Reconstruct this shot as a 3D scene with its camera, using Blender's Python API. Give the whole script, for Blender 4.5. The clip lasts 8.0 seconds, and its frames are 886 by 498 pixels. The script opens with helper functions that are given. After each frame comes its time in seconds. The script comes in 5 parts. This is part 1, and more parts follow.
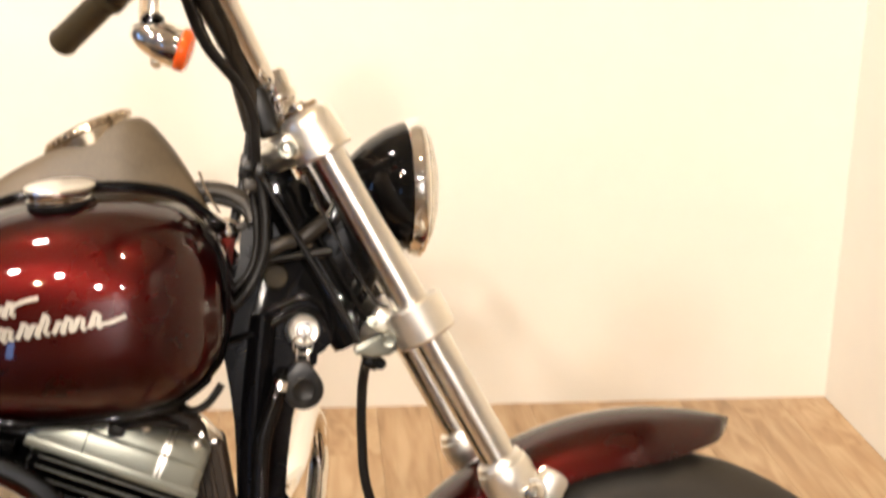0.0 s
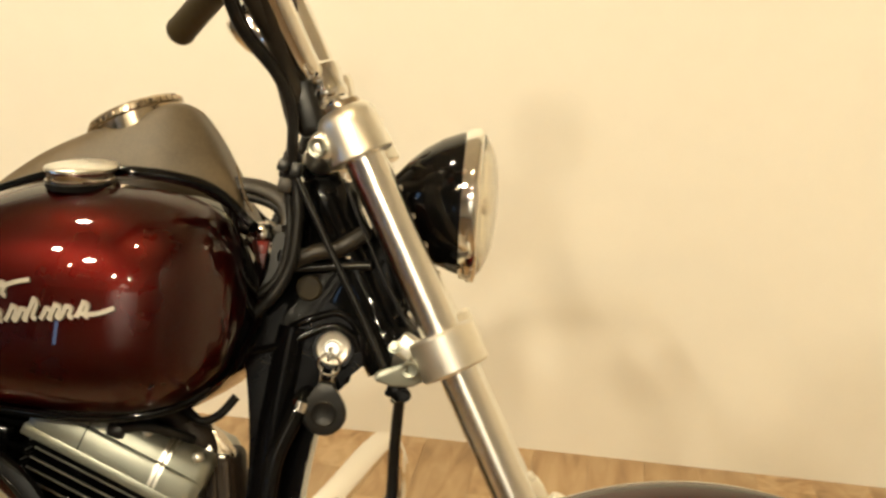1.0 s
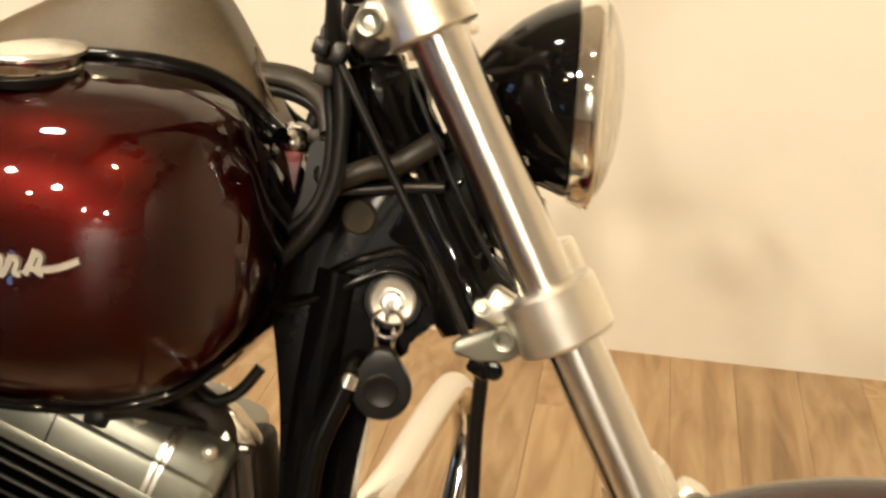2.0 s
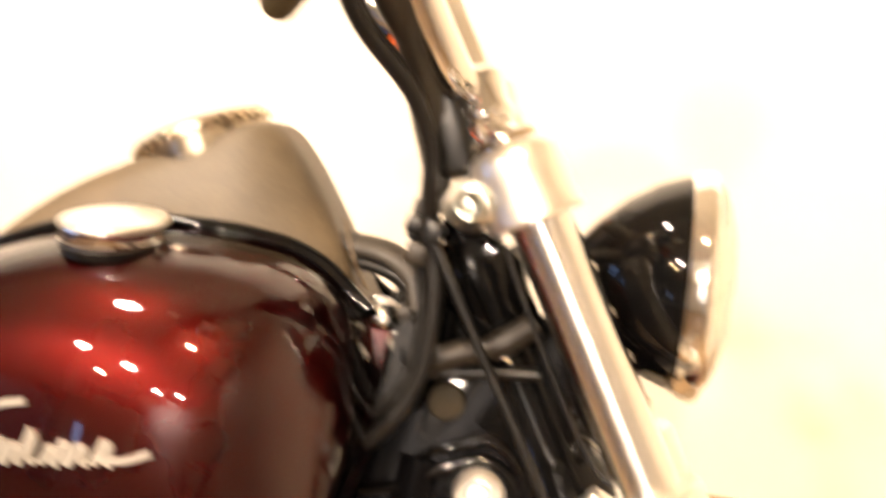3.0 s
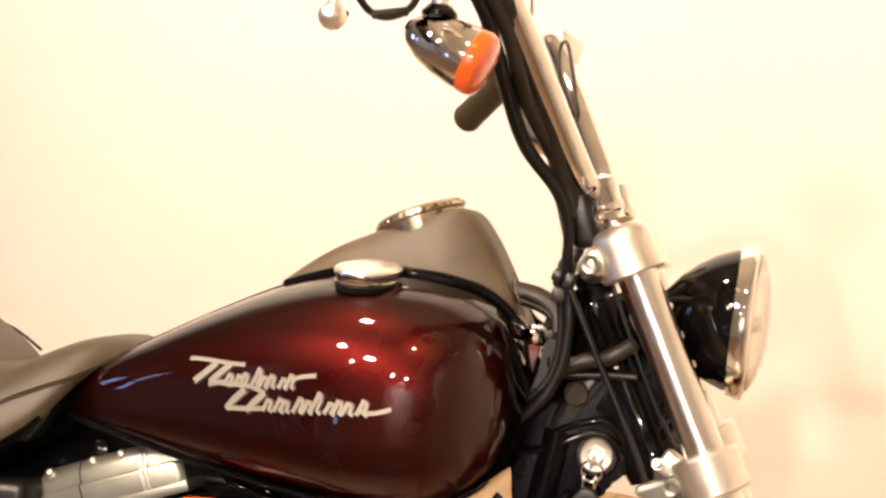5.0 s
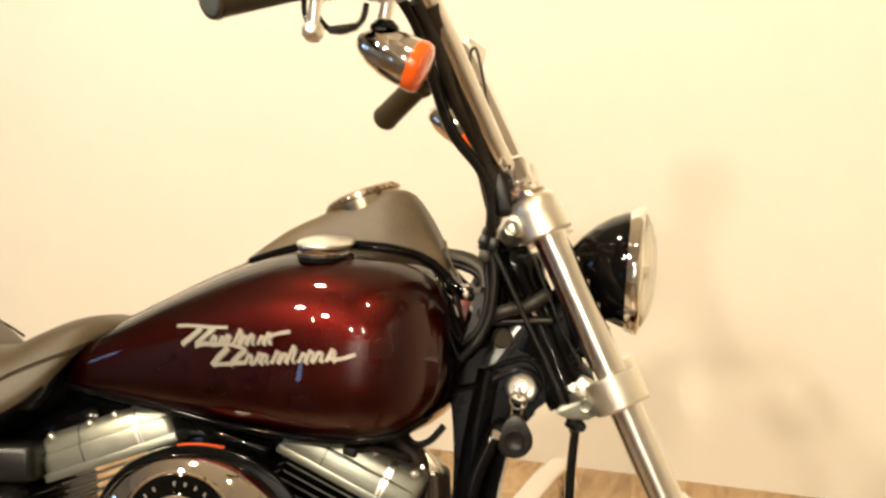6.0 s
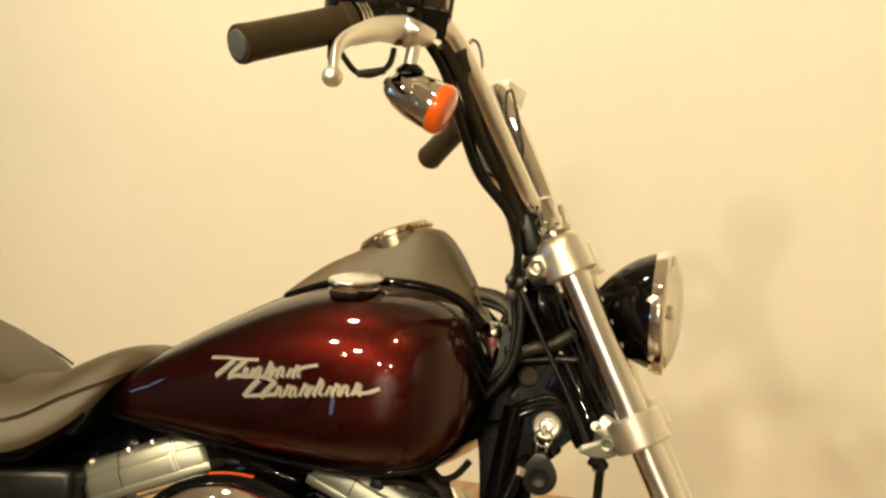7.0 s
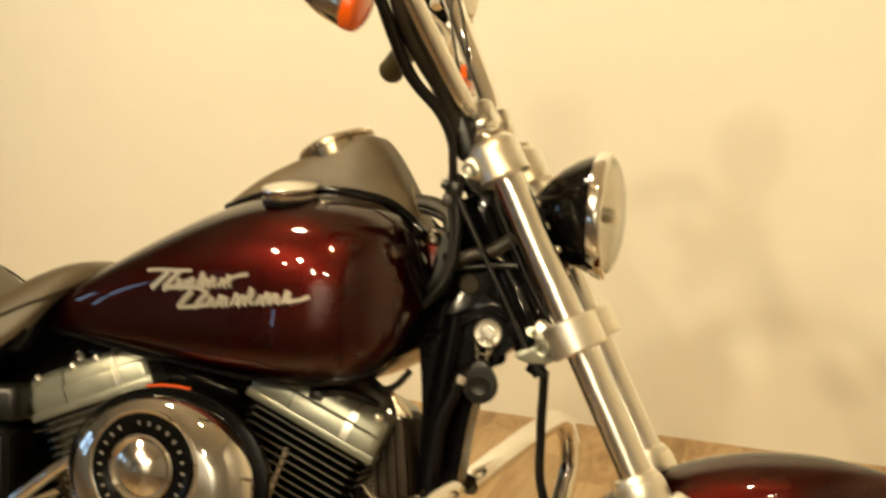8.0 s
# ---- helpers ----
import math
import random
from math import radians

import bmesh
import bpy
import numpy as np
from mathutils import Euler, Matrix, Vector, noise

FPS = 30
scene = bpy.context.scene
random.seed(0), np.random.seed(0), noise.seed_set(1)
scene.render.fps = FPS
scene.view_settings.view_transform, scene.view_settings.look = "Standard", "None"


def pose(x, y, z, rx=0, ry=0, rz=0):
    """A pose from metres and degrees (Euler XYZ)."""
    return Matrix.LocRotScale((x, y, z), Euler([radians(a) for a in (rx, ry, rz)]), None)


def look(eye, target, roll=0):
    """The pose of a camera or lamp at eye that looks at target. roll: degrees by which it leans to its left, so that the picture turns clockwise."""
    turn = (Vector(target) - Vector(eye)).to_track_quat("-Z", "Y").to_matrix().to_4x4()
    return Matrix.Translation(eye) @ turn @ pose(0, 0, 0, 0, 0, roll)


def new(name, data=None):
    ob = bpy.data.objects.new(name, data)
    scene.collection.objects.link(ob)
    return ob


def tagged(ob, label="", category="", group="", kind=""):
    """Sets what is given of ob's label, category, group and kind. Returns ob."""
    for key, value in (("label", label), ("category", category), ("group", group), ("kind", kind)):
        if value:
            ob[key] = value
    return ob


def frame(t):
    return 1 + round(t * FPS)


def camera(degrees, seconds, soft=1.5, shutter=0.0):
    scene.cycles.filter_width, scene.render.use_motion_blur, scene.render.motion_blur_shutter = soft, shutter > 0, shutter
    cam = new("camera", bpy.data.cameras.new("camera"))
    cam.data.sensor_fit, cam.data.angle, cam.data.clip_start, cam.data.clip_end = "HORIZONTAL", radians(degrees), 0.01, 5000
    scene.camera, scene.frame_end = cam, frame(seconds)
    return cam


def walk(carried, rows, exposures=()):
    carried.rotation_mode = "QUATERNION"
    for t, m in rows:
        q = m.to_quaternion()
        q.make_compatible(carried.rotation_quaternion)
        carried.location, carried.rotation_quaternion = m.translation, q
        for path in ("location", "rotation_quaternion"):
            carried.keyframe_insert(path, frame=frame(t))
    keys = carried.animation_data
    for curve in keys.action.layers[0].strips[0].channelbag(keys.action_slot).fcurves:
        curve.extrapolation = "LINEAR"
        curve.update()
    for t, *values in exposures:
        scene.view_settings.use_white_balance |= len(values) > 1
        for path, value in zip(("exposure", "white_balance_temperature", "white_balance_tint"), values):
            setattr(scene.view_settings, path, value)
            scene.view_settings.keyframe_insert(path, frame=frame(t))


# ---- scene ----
cam = camera(38.0, 8.0, soft=2.6, shutter=0.5)
PATH = [
    (0, (0.019, -1.343, 1.298), (0.209, 0.563, 0.723), 1.0),
    (0.2, (0.068, -1.344, 1.282), (0.175, 0.587, 0.773), 0.0),
    (0.5, (0.145, -1.305, 1.286), (0.055, 0.624, 0.766), 1.5),
    (1, (0.253, -1.202, 1.25), (0.019, 0.712, 0.718), 3.4),
    (1.2, (0.253, -1.132, 1.234), (-0.019, 0.757, 0.635), 2.1),
    (2.3, (0.142, -0.778, 1.187), (-0.158, 1.049, 0.43), 3.7),
    (2.5, (0.147, -0.761, 1.192), (-0.178, 1.066, 0.445), 4.0),
    (2.8, (0.133, -0.757, 1.214), (-0.167, 1.092, 0.514), 3.9),
    (3, (0.126, -0.772, 1.226), (-0.265, 1.091, 0.612), 3.8),
    (3.2, (0.124, -0.802, 1.248), (-0.394, 1.05, 0.699), 3.5),
    (3.5, (0.136, -0.856, 1.27), (-0.496, 0.968, 0.747), 2.4),
    (3.7, (0.146, -0.901, 1.28), (-0.503, 0.9, 0.701), 2.6),
    (4, (0.187, -0.969, 1.301), (-0.482, 0.811, 0.679), 2.7),
    (4.2, (0.208, -1.008, 1.301), (-0.479, 0.769, 0.69), 3.2),
    (5.3, (0.257, -1.312, 1.353), (-0.34, 0.531, 0.857), 1.7),
    (5.5, (0.257, -1.381, 1.354), (-0.293, 0.477, 0.86), -0.3),
    (5.8, (0.265, -1.464, 1.351), (-0.213, 0.414, 0.854), 0.7),
    (6, (0.263, -1.494, 1.359), (-0.202, 0.389, 0.869), 1.7),
    (6.5, (0.293, -1.52, 1.375), (-0.256, 0.356, 0.951), 2.7),
    (7, (0.336, -1.506, 1.373), (-0.257, 0.353, 0.932), 1.7),
    (7.5, (0.368, -1.491, 1.362), (-0.264, 0.347, 0.89), 0.9),
    (8, (0.463, -1.439, 1.322), (-0.195, 0.375, 0.795), 0.1),
]
EXPOSURES = [(0, -0.06, 5220, 22), (0.5, -0.46, 5600, 13), (1.2, -0.53, 6000, 11), (2.5, 0.06, 5600, 22), (3, 0.59, 5850, 26), (3.5, 0.47, 6200, 29), (4.2, 0.10, 5760, 33), (5.5, -0.06, 5720, 23), (6.5, -0.53, 5880, 10), (7, -0.62, 6350, 9), (7.5, -0.61, 6500, 8), (8, -0.60, 6620, 8)]
walk(cam, [(t, look(eye, target, roll)) for t, eye, target, roll in PATH], EXPOSURES)

# ---- world and light ----
wld = bpy.data.worlds.new("world")
scene.world = wld
wld.use_nodes = True
wld.node_tree.nodes["Background"].inputs["Color"].default_value = (1.0, 0.85, 0.66, 1)
wld.node_tree.nodes["Background"].inputs["Strength"].default_value = 0.02


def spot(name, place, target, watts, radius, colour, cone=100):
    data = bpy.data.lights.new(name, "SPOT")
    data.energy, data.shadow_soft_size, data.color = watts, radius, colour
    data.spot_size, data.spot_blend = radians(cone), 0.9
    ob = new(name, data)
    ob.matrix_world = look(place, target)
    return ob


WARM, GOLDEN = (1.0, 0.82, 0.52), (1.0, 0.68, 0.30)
# the showroom's ceiling spotlights; the last three are added fill
spot("spotlight_or_fill", (-1.19, -0.05, 3.0), (-0.5, 1.5, 0.9), 150, 0.080, WARM, 120)
spot("spotlight_or_fill", (-1.84, -1.58, 3.0), (-0.6, 1.5, 0.9), 215, 0.080, WARM, 95)
spot("spotlight_or_fill", (-1.38, -2.38, 3.0), (-0.1, 1.5, 0.7), 275, 0.080, WARM, 80)
spot("spotlight_or_fill", (-0.06, -1.10, 3.0), (0.2, 1.5, 0.6), 130, 0.035, GOLDEN, 100)
spot("spotlight_or_fill", (-1.95, -2.90, 3.0), (-0.6, 0.8, 0.7), 100, 0.035, GOLDEN, 75)
spot("spotlight_or_fill", (-0.78, -4.03, 3.0), (-0.1, 1.5, 0.8), 310, 0.060, WARM, 60)
spot("spotlight_or_fill", (0.22, -4.18, 3.0), (-0.1, 1.5, 0.8), 250, 0.045, WARM, 60)
# unseen fill lamps, added to brighten the walls that the chrome mirrors
spot("spotlight_or_fill", (0.30, -2.60, 3.0), (1.306, -1.80, 1.9), 95, 0.040, WARM, 90)
spot("spotlight_or_fill", (-0.1, -5.3, 3.0), (-0.1, -7.0, 2.7), 460, 0.050, (1.0, 0.88, 0.68), 100)
spot("spotlight_or_fill", (-3.4, -3.6, 3.0), (-5.0, -4.6, 0.9), 100, 0.050, (1.0, 0.93, 0.82), 110)


# ---- materials ----
def material(name, colour, rough=0.5, metal=0.0, coat=0.0, grain=0.0, scale=60.0, bump=0.0, bump_scale=200.0,
             rough_var=0.0, spec=0.5, transmission=0.0, ior=1.45, stretch=(1, 1, 1)):
    m = bpy.data.materials.new(name)
    m.use_nodes = True
    nt = m.node_tree
    b = nt.nodes["Principled BSDF"]
    b.inputs["Base Color"].default_value = (*colour, 1)
    b.inputs["Roughness"].default_value = rough
    b.inputs["Metallic"].default_value = metal
    b.inputs["Coat Weight"].default_value = coat
    b.inputs["Coat Roughness"].default_value = 0.03
    b.inputs["Specular IOR Level"].default_value = spec
    b.inputs["Transmission Weight"].default_value = transmission
    b.inputs["IOR"].default_value = ior
    tc = nt.nodes.new("ShaderNodeTexCoord")
    mp = nt.nodes.new("ShaderNodeMapping")
    mp.inputs["Scale"].default_value = stretch
    nt.links.new(tc.outputs["Object"], mp.inputs["Vector"])
    if grain or rough_var:
        n = nt.nodes.new("ShaderNodeTexNoise")
        n.inputs["Scale"].default_value = scale
        n.inputs["Detail"].default_value = 6
        nt.links.new(mp.outputs["Vector"], n.inputs["Vector"])
        n2 = nt.nodes.new("ShaderNodeTexNoise")
        n2.inputs["Scale"].default_value = scale * 0.12
        n2.inputs["Detail"].default_value = 3
        nt.links.new(mp.outputs["Vector"], n2.inputs["Vector"])
        mixn = nt.nodes.new("ShaderNodeMath")
        mixn.operation = "MULTIPLY_ADD"
        mixn.inputs[1].default_value = 0.5
        nt.links.new(n.outputs["Fac"], mixn.inputs[0])
        half = nt.nodes.new("ShaderNodeMath")
        half.operation = "MULTIPLY"
        half.inputs[1].default_value = 0.5
        nt.links.new(n2.outputs["Fac"], half.inputs[0])
        nt.links.new(half.outputs[0], mixn.inputs[2])
        if grain:
            r = nt.nodes.new("ShaderNodeMapRange")
            r.inputs["From Min"].default_value, r.inputs["From Max"].default_value = 0.3, 0.7
            r.inputs["To Min"].default_value, r.inputs["To Max"].default_value = 1 - grain, 1 + grain
            nt.links.new(mixn.outputs[0], r.inputs["Value"])
            mul = nt.nodes.new("ShaderNodeMix")
            mul.data_type, mul.blend_type = "RGBA", "MULTIPLY"
            mul.inputs[0].default_value = 1.0
            mul.inputs[6].default_value = (*colour, 1)
            nt.links.new(r.outputs["Result"], mul.inputs[7])
            nt.links.new(mul.outputs[2], b.inputs["Base Color"])
        if rough_var:
            r = nt.nodes.new("ShaderNodeMapRange")
            r.inputs["From Min"].default_value, r.inputs["From Max"].default_value = 0.3, 0.7
            r.inputs["To Min"].default_value, r.inputs["To Max"].default_value = max(0.0, rough - rough_var), rough + rough_var
            nt.links.new(mixn.outputs[0], r.inputs["Value"])
            nt.links.new(r.outputs["Result"], b.inputs["Roughness"])
    if bump:
        nb = nt.nodes.new("ShaderNodeTexNoise")
        nb.inputs["Scale"].default_value = bump_scale
        nb.inputs["Detail"].default_value = 4
        nt.links.new(mp.outputs["Vector"], nb.inputs["Vector"])
        bp = nt.nodes.new("ShaderNodeBump")
        bp.inputs["Strength"].default_value = bump
        bp.inputs["Distance"].default_value = 0.002
        nt.links.new(nb.outputs["Fac"], bp.inputs["Height"])
        nt.links.new(bp.outputs["Normal"], b.inputs["Normal"])
    return m


PAINT = material("burgundy_paint", (0.041, 0.0030, 0.0021), 0.38, 1.0, 1.0, grain=0.04, rough_var=0.015, scale=25)
PAINT.node_tree.nodes["Principled BSDF"].inputs["Coat IOR"].default_value = 1.52
PAINT.node_tree.nodes["Principled BSDF"].inputs["Specular Tint"].default_value = (0.30, 0.05, 0.04, 1)
CHROME = material("chrome", (0.88, 0.86, 0.82), 0.035, 1.0, rough_var=0.02, scale=40)
HARDCHROME = material("hard_chrome", (0.86, 0.85, 0.82), 0.18, 1.0)
# ground chrome: fine rings round the tube draw lights out along it
_nt = HARDCHROME.node_tree
_tan = _nt.nodes.new("ShaderNodeTangent")
_tan.direction_type, _tan.axis = "RADIAL", "Z"
_nt.links.new(_tan.outputs["Tangent"], _nt.nodes["Principled BSDF"].inputs["Tangent"])
_nt.nodes["Principled BSDF"].inputs["Anisotropic"].default_value = 1.0
_nt.nodes["Principled BSDF"].inputs["Anisotropic Rotation"].default_value = 0.25
ALLOY = material("satin_aluminium", (0.92, 0.90, 0.84), 0.37, 1.0, grain=0.05, rough_var=0.06, scale=80, bump=0.03, bump_scale=350)
CASTING = material("silver_casting", (0.29, 0.30, 0.26), 0.36, 0.75, grain=0.07, rough_var=0.06, scale=60)
FINEDGE = material("machined_fin_edge", (0.20, 0.205, 0.185), 0.34, 0.8, grain=0.1, rough_var=0.08, scale=90)
BLACK = material("black_gloss_paint", (0.003, 0.003, 0.003), 0.06, 0.0, 0.0, grain=0.2, rough_var=0.02, scale=60, spec=0.28)
# black finish; the warm glare on it is put into this brown
WRINKLE = material("black_wrinkle_finish", (0.105, 0.079, 0.046), 0.46, 0.0, 0.0, grain=0.2, rough_var=0.06, scale=400, bump=0.15, bump_scale=900)
RUBBER = material("black_rubber", (0.008, 0.0075, 0.007), 0.36, 0.0, 0.0, grain=0.25, rough_var=0.08, scale=90, bump=0.05, bump_scale=300, spec=0.30)
GRIP = material("grip_rubber", (0.036, 0.027, 0.013), 0.5, spec=0.25, grain=0.2, rough_var=0.08, scale=120, bump=0.08, bump_scale=400)
CAPGREY = material("grey_cap", (0.075, 0.085, 0.085), 0.4, grain=0.15, rough_var=0.08, scale=200)
SATIN = material("black_frame_paint", (0.003, 0.003, 0.0035), 0.10, grain=0.2, rough_var=0.04, scale=60, spec=0.15, bump=0.02, bump_scale=60)
# chrome darkened to gold, so mirrored wall doesn't hide its outline
BEZEL = material("dark_gold_chrome", (0.50, 0.42, 0.31), 0.22, 1.0, grain=0.25, rough_var=0.08, scale=300)
SLEEVE = material("brown_sleeve", (0.020, 0.016, 0.011), 0.45, grain=0.25, rough_var=0.1, scale=90, bump=0.1, bump_scale=400)
TYRE = material("tyre_rubber", (0.024, 0.020, 0.015), 0.65, grain=0.3, rough_var=0.1, scale=60, bump=0.15, bump_scale=250)
# black vinyl, its colour lifted to brown for the warm lamps' sheen
LEATHER = material("black_vinyl", (0.062, 0.048, 0.027), 0.46, 0.0, 0.0, grain=0.2, rough_var=0.06, scale=150, bump=0.12, bump_scale=700)
AMBER_LENS = material("amber_plastic", (0.95, 0.13, 0.004), 0.16, 0.0, 1.0, grain=0.12, scale=250, bump=0.1, bump_scale=500)
ORANGE = material("orange_label", (0.48, 0.070, 0.010), 0.35, grain=0.15, scale=200)
GLASS = material("clear_glass", (1, 1, 1), 0.02, transmission=1.0, ior=1.45)
FLUTED = material("pressed_lamp_glass", (1.0, 0.98, 0.92), 0.16, transmission=1.0, ior=1.25, bump=0.06, bump_scale=120)
PLASTIC = material("black_plastic", (0.006, 0.006, 0.006), 0.34, grain=0.2, rough_var=0.08, scale=120, bump=0.05)
BADGE = material("badge_silver", (0.46, 0.43, 0.37), 0.38, 0.6, grain=0.08, scale=300)
BROWN = material("weathered_brown_casting", (0.022, 0.014, 0.008), 0.6, grain=0.5, rough_var=0.15, scale=140, bump=0.4, bump_scale=220)
DIAL = material("dial_face", (0.02, 0.02, 0.02), 0.4)
WHITE = material("white_mark", (0.20, 0.19, 0.17), 0.5)
GOLD = material("strip_gold", (0.42, 0.34, 0.20), 0.45, grain=0.1, scale=300)
REFLECTOR = material("lamp_reflector", (0.86, 0.84, 0.76), 0.14, 0.9, bump=0.05, bump_scale=150)
WALLPAINT = material("cream_wall_paint", (0.80, 0.78, 0.71), 0.62, grain=0.02, scale=14, bump=0.05, bump_scale=160)
CEILPAINT = material("ceiling_paint", (0.80, 0.75, 0.64), 0.8, grain=0.1, scale=20)
DARKWALL = material("tan_wall_paint", (0.74, 0.68, 0.56), 0.7, grain=0.05, scale=14)
GREYWALL = material("grey_wall_paint", (0.40, 0.41, 0.42), 0.7, grain=0.05, scale=14)
SKYLIGHT = bpy.data.materials.new("daylight")
SKYLIGHT.use_nodes = True
SKYLIGHT.node_tree.nodes["Principled BSDF"].inputs["Base Color"].default_value = (0, 0, 0, 1)
SKYLIGHT.node_tree.nodes["Principled BSDF"].inputs["Emission Color"].default_value = (0.45, 0.68, 1.0, 1)
SKYLIGHT.node_tree.nodes["Principled BSDF"].inputs["Emission Strength"].default_value = 4.5


def wood_material():
    m = bpy.data.materials.new("oak_laminate")
    m.use_nodes = True
    nt = m.node_tree
    b = nt.nodes["Principled BSDF"]
    b.inputs["Roughness"].default_value = 0.42
    tc, info = nt.nodes.new("ShaderNodeTexCoord"), nt.nodes.new("ShaderNodeObjectInfo")
    comb = nt.nodes.new("ShaderNodeVectorMath")
    comb.operation = "ADD"
    sc = nt.nodes.new("ShaderNodeVectorMath")
    sc.operation = "SCALE"
    sc.inputs[0].default_value = (3.1, 7.3, 1.0)
    nt.links.new(info.outputs["Random"], sc.inputs["Scale"])
    nt.links.new(tc.outputs["Object"], comb.inputs[0])
    nt.links.new(sc.outputs[0], comb.inputs[1])
    mp = nt.nodes.new("ShaderNodeMapping")
    mp.inputs["Scale"].default_value = (30, 3.0, 10)
    nt.links.new(comb.outputs[0], mp.inputs["Vector"])
    n = nt.nodes.new("ShaderNodeTexNoise")
    n.inputs["Scale"].default_value, n.inputs["Detail"].default_value, n.inputs["Distortion"].default_value = 1.0, 8, 0.8
    nt.links.new(mp.outputs[0], n.inputs["Vector"])
    mp2 = nt.nodes.new("ShaderNodeMapping")
    mp2.inputs["Scale"].default_value = (9, 1.6, 10)
    nt.links.new(comb.outputs[0], mp2.inputs["Vector"])
    n2 = nt.nodes.new("ShaderNodeTexNoise")
    n2.inputs["Scale"].default_value, n2.inputs["Detail"].default_value = 1.0, 4
    nt.links.new(mp2.outputs[0], n2.inputs["Vector"])
    ramp = nt.nodes.new("ShaderNodeValToRGB")
    ramp.color_ramp.elements[0].position, ramp.color_ramp.elements[0].color = 0.28, (0.20, 0.122, 0.058, 1)
    ramp.color_ramp.elements[1].position, ramp.color_ramp.elements[1].color = 0.62, (0.52, 0.375, 0.21, 1)
    mid = ramp.color_ramp.elements.new(0.45)
    mid.color = (0.40, 0.262, 0.132, 1)
    avg = nt.nodes.new("ShaderNodeMath")
    avg.operation = "MULTIPLY_ADD"
    avg.inputs[1].default_value = 0.6
    nt.links.new(n.outputs["Fac"], avg.inputs[0])
    h = nt.nodes.new("ShaderNodeMath")
    h.operation = "MULTIPLY"
    h.inputs[1].default_value = 0.4
    nt.links.new(n2.outputs["Fac"], h.inputs[0])
    nt.links.new(h.outputs[0], avg.inputs[2])
    nt.links.new(avg.outputs[0], ramp.inputs["Fac"])
    tone = nt.nodes.new("ShaderNodeMapRange")
    tone.inputs["To Min"].default_value, tone.inputs["To Max"].default_value = 0.90, 1.08
    nt.links.new(info.outputs["Random"], tone.inputs["Value"])
    mul = nt.nodes.new("ShaderNodeMix")
    mul.data_type, mul.blend_type = "RGBA", "MULTIPLY"
    mul.inputs[0].default_value = 1.0
    nt.links.new(ramp.outputs["Color"], mul.inputs[6])
    nt.links.new(tone.outputs["Result"], mul.inputs[7])
    nt.links.new(mul.outputs[2], b.inputs["Base Color"])
    bp = nt.nodes.new("ShaderNodeBump")
    bp.inputs["Strength"].default_value, bp.inputs["Distance"].default_value = 0.15, 0.001
    nt.links.new(n.outputs["Fac"], bp.inputs["Height"])
    nt.links.new(bp.outputs["Normal"], b.inputs["Normal"])
    return m


WOOD = wood_material()


# ---- mesh builders ----
def finish(bm, name, mat, smooth=True, angle=38):
    me = bpy.data.meshes.new(name)
    bmesh.ops.recalc_face_normals(bm, faces=bm.faces)
    bm.to_mesh(me)
    bm.free()
    me.materials.append(mat)
    if smooth:
        me.polygons.foreach_set("use_smooth", [True] * len(me.polygons))
        me.set_sharp_from_angle(angle=radians(angle))
    return me


def part(name, bm, mat, parent, label="", smooth=True, angle=38):
    ob = new(name, finish(bm, name, mat, smooth, angle))
    ob.parent = parent
    return tagged(ob, label) if label else ob


def thing(name, label, category, m=None, group="", kind=""):
    ob = new(name)
    ob.empty_display_size = 0.1
    if m is not None:
        ob.matrix_world = m
    return tagged(ob, label, category, group, kind)


def V(*a):
    return Vector(a)


def spline(pts, n=8):
    """Catmull-Rom through the points."""
    pts = [Vector(p) for p in pts]
    if len(pts) == 2:
        return pts
    out = []
    for i in range(len(pts) - 1):
        p0, p1, p2, p3 = pts[max(i - 1, 0)], pts[i], pts[i + 1], pts[min(i + 2, len(pts) - 1)]
        for k in range(n):
            t = k / n
            out.append(0.5 * ((2 * p1) + (p2 - p0) * t + (2 * p0 - 5 * p1 + 4 * p2 - p3) * t * t + (3 * p1 - p0 - 3 * p2 + p3) * t ** 3))
    out.append(pts[-1])
    return out


def loft(bm, rings, caps=True, closed=True):
    rows = [[bm.verts.new(p) for p in ring] for ring in rings]
    n = len(rows[0])
    for a, b in zip(rows, rows[1:]):
        for i in range(n if closed else n - 1):
            j = (i + 1) % n
            bm.faces.new((a[i], a[j], b[j], b[i]))
    if caps:
        bm.faces.new(rows[0])
        bm.faces.new(rows[-1])
    return bm


def tube(pts, radius, seg=14, n=8, bm=None, flat=1.0):
    """A round bar along a smooth line. radius: a number, or one for each point given."""
    bm = bm or bmesh.new()
    line = spline(pts, n)
    if isinstance(radius, (int, float)):
        rad = [radius] * len(line)
    else:
        rad = np.interp(np.linspace(0, 1, len(line)), np.linspace(0, 1, len(radius)), radius)
    rings, up = [], None
    for i, p in enumerate(line):
        d = (line[min(i + 1, len(line) - 1)] - line[max(i - 1, 0)]).normalized()
        if up is None:
            up = d.orthogonal().normalized()
        up = (up - d * up.dot(d)).normalized()
        side = d.cross(up)
        rings.append([p + (up * math.cos(a) + side * flat * math.sin(a)) * float(rad[i]) for a in np.linspace(0, 2 * math.pi, seg, endpoint=False)])
    return loft(bm, rings)


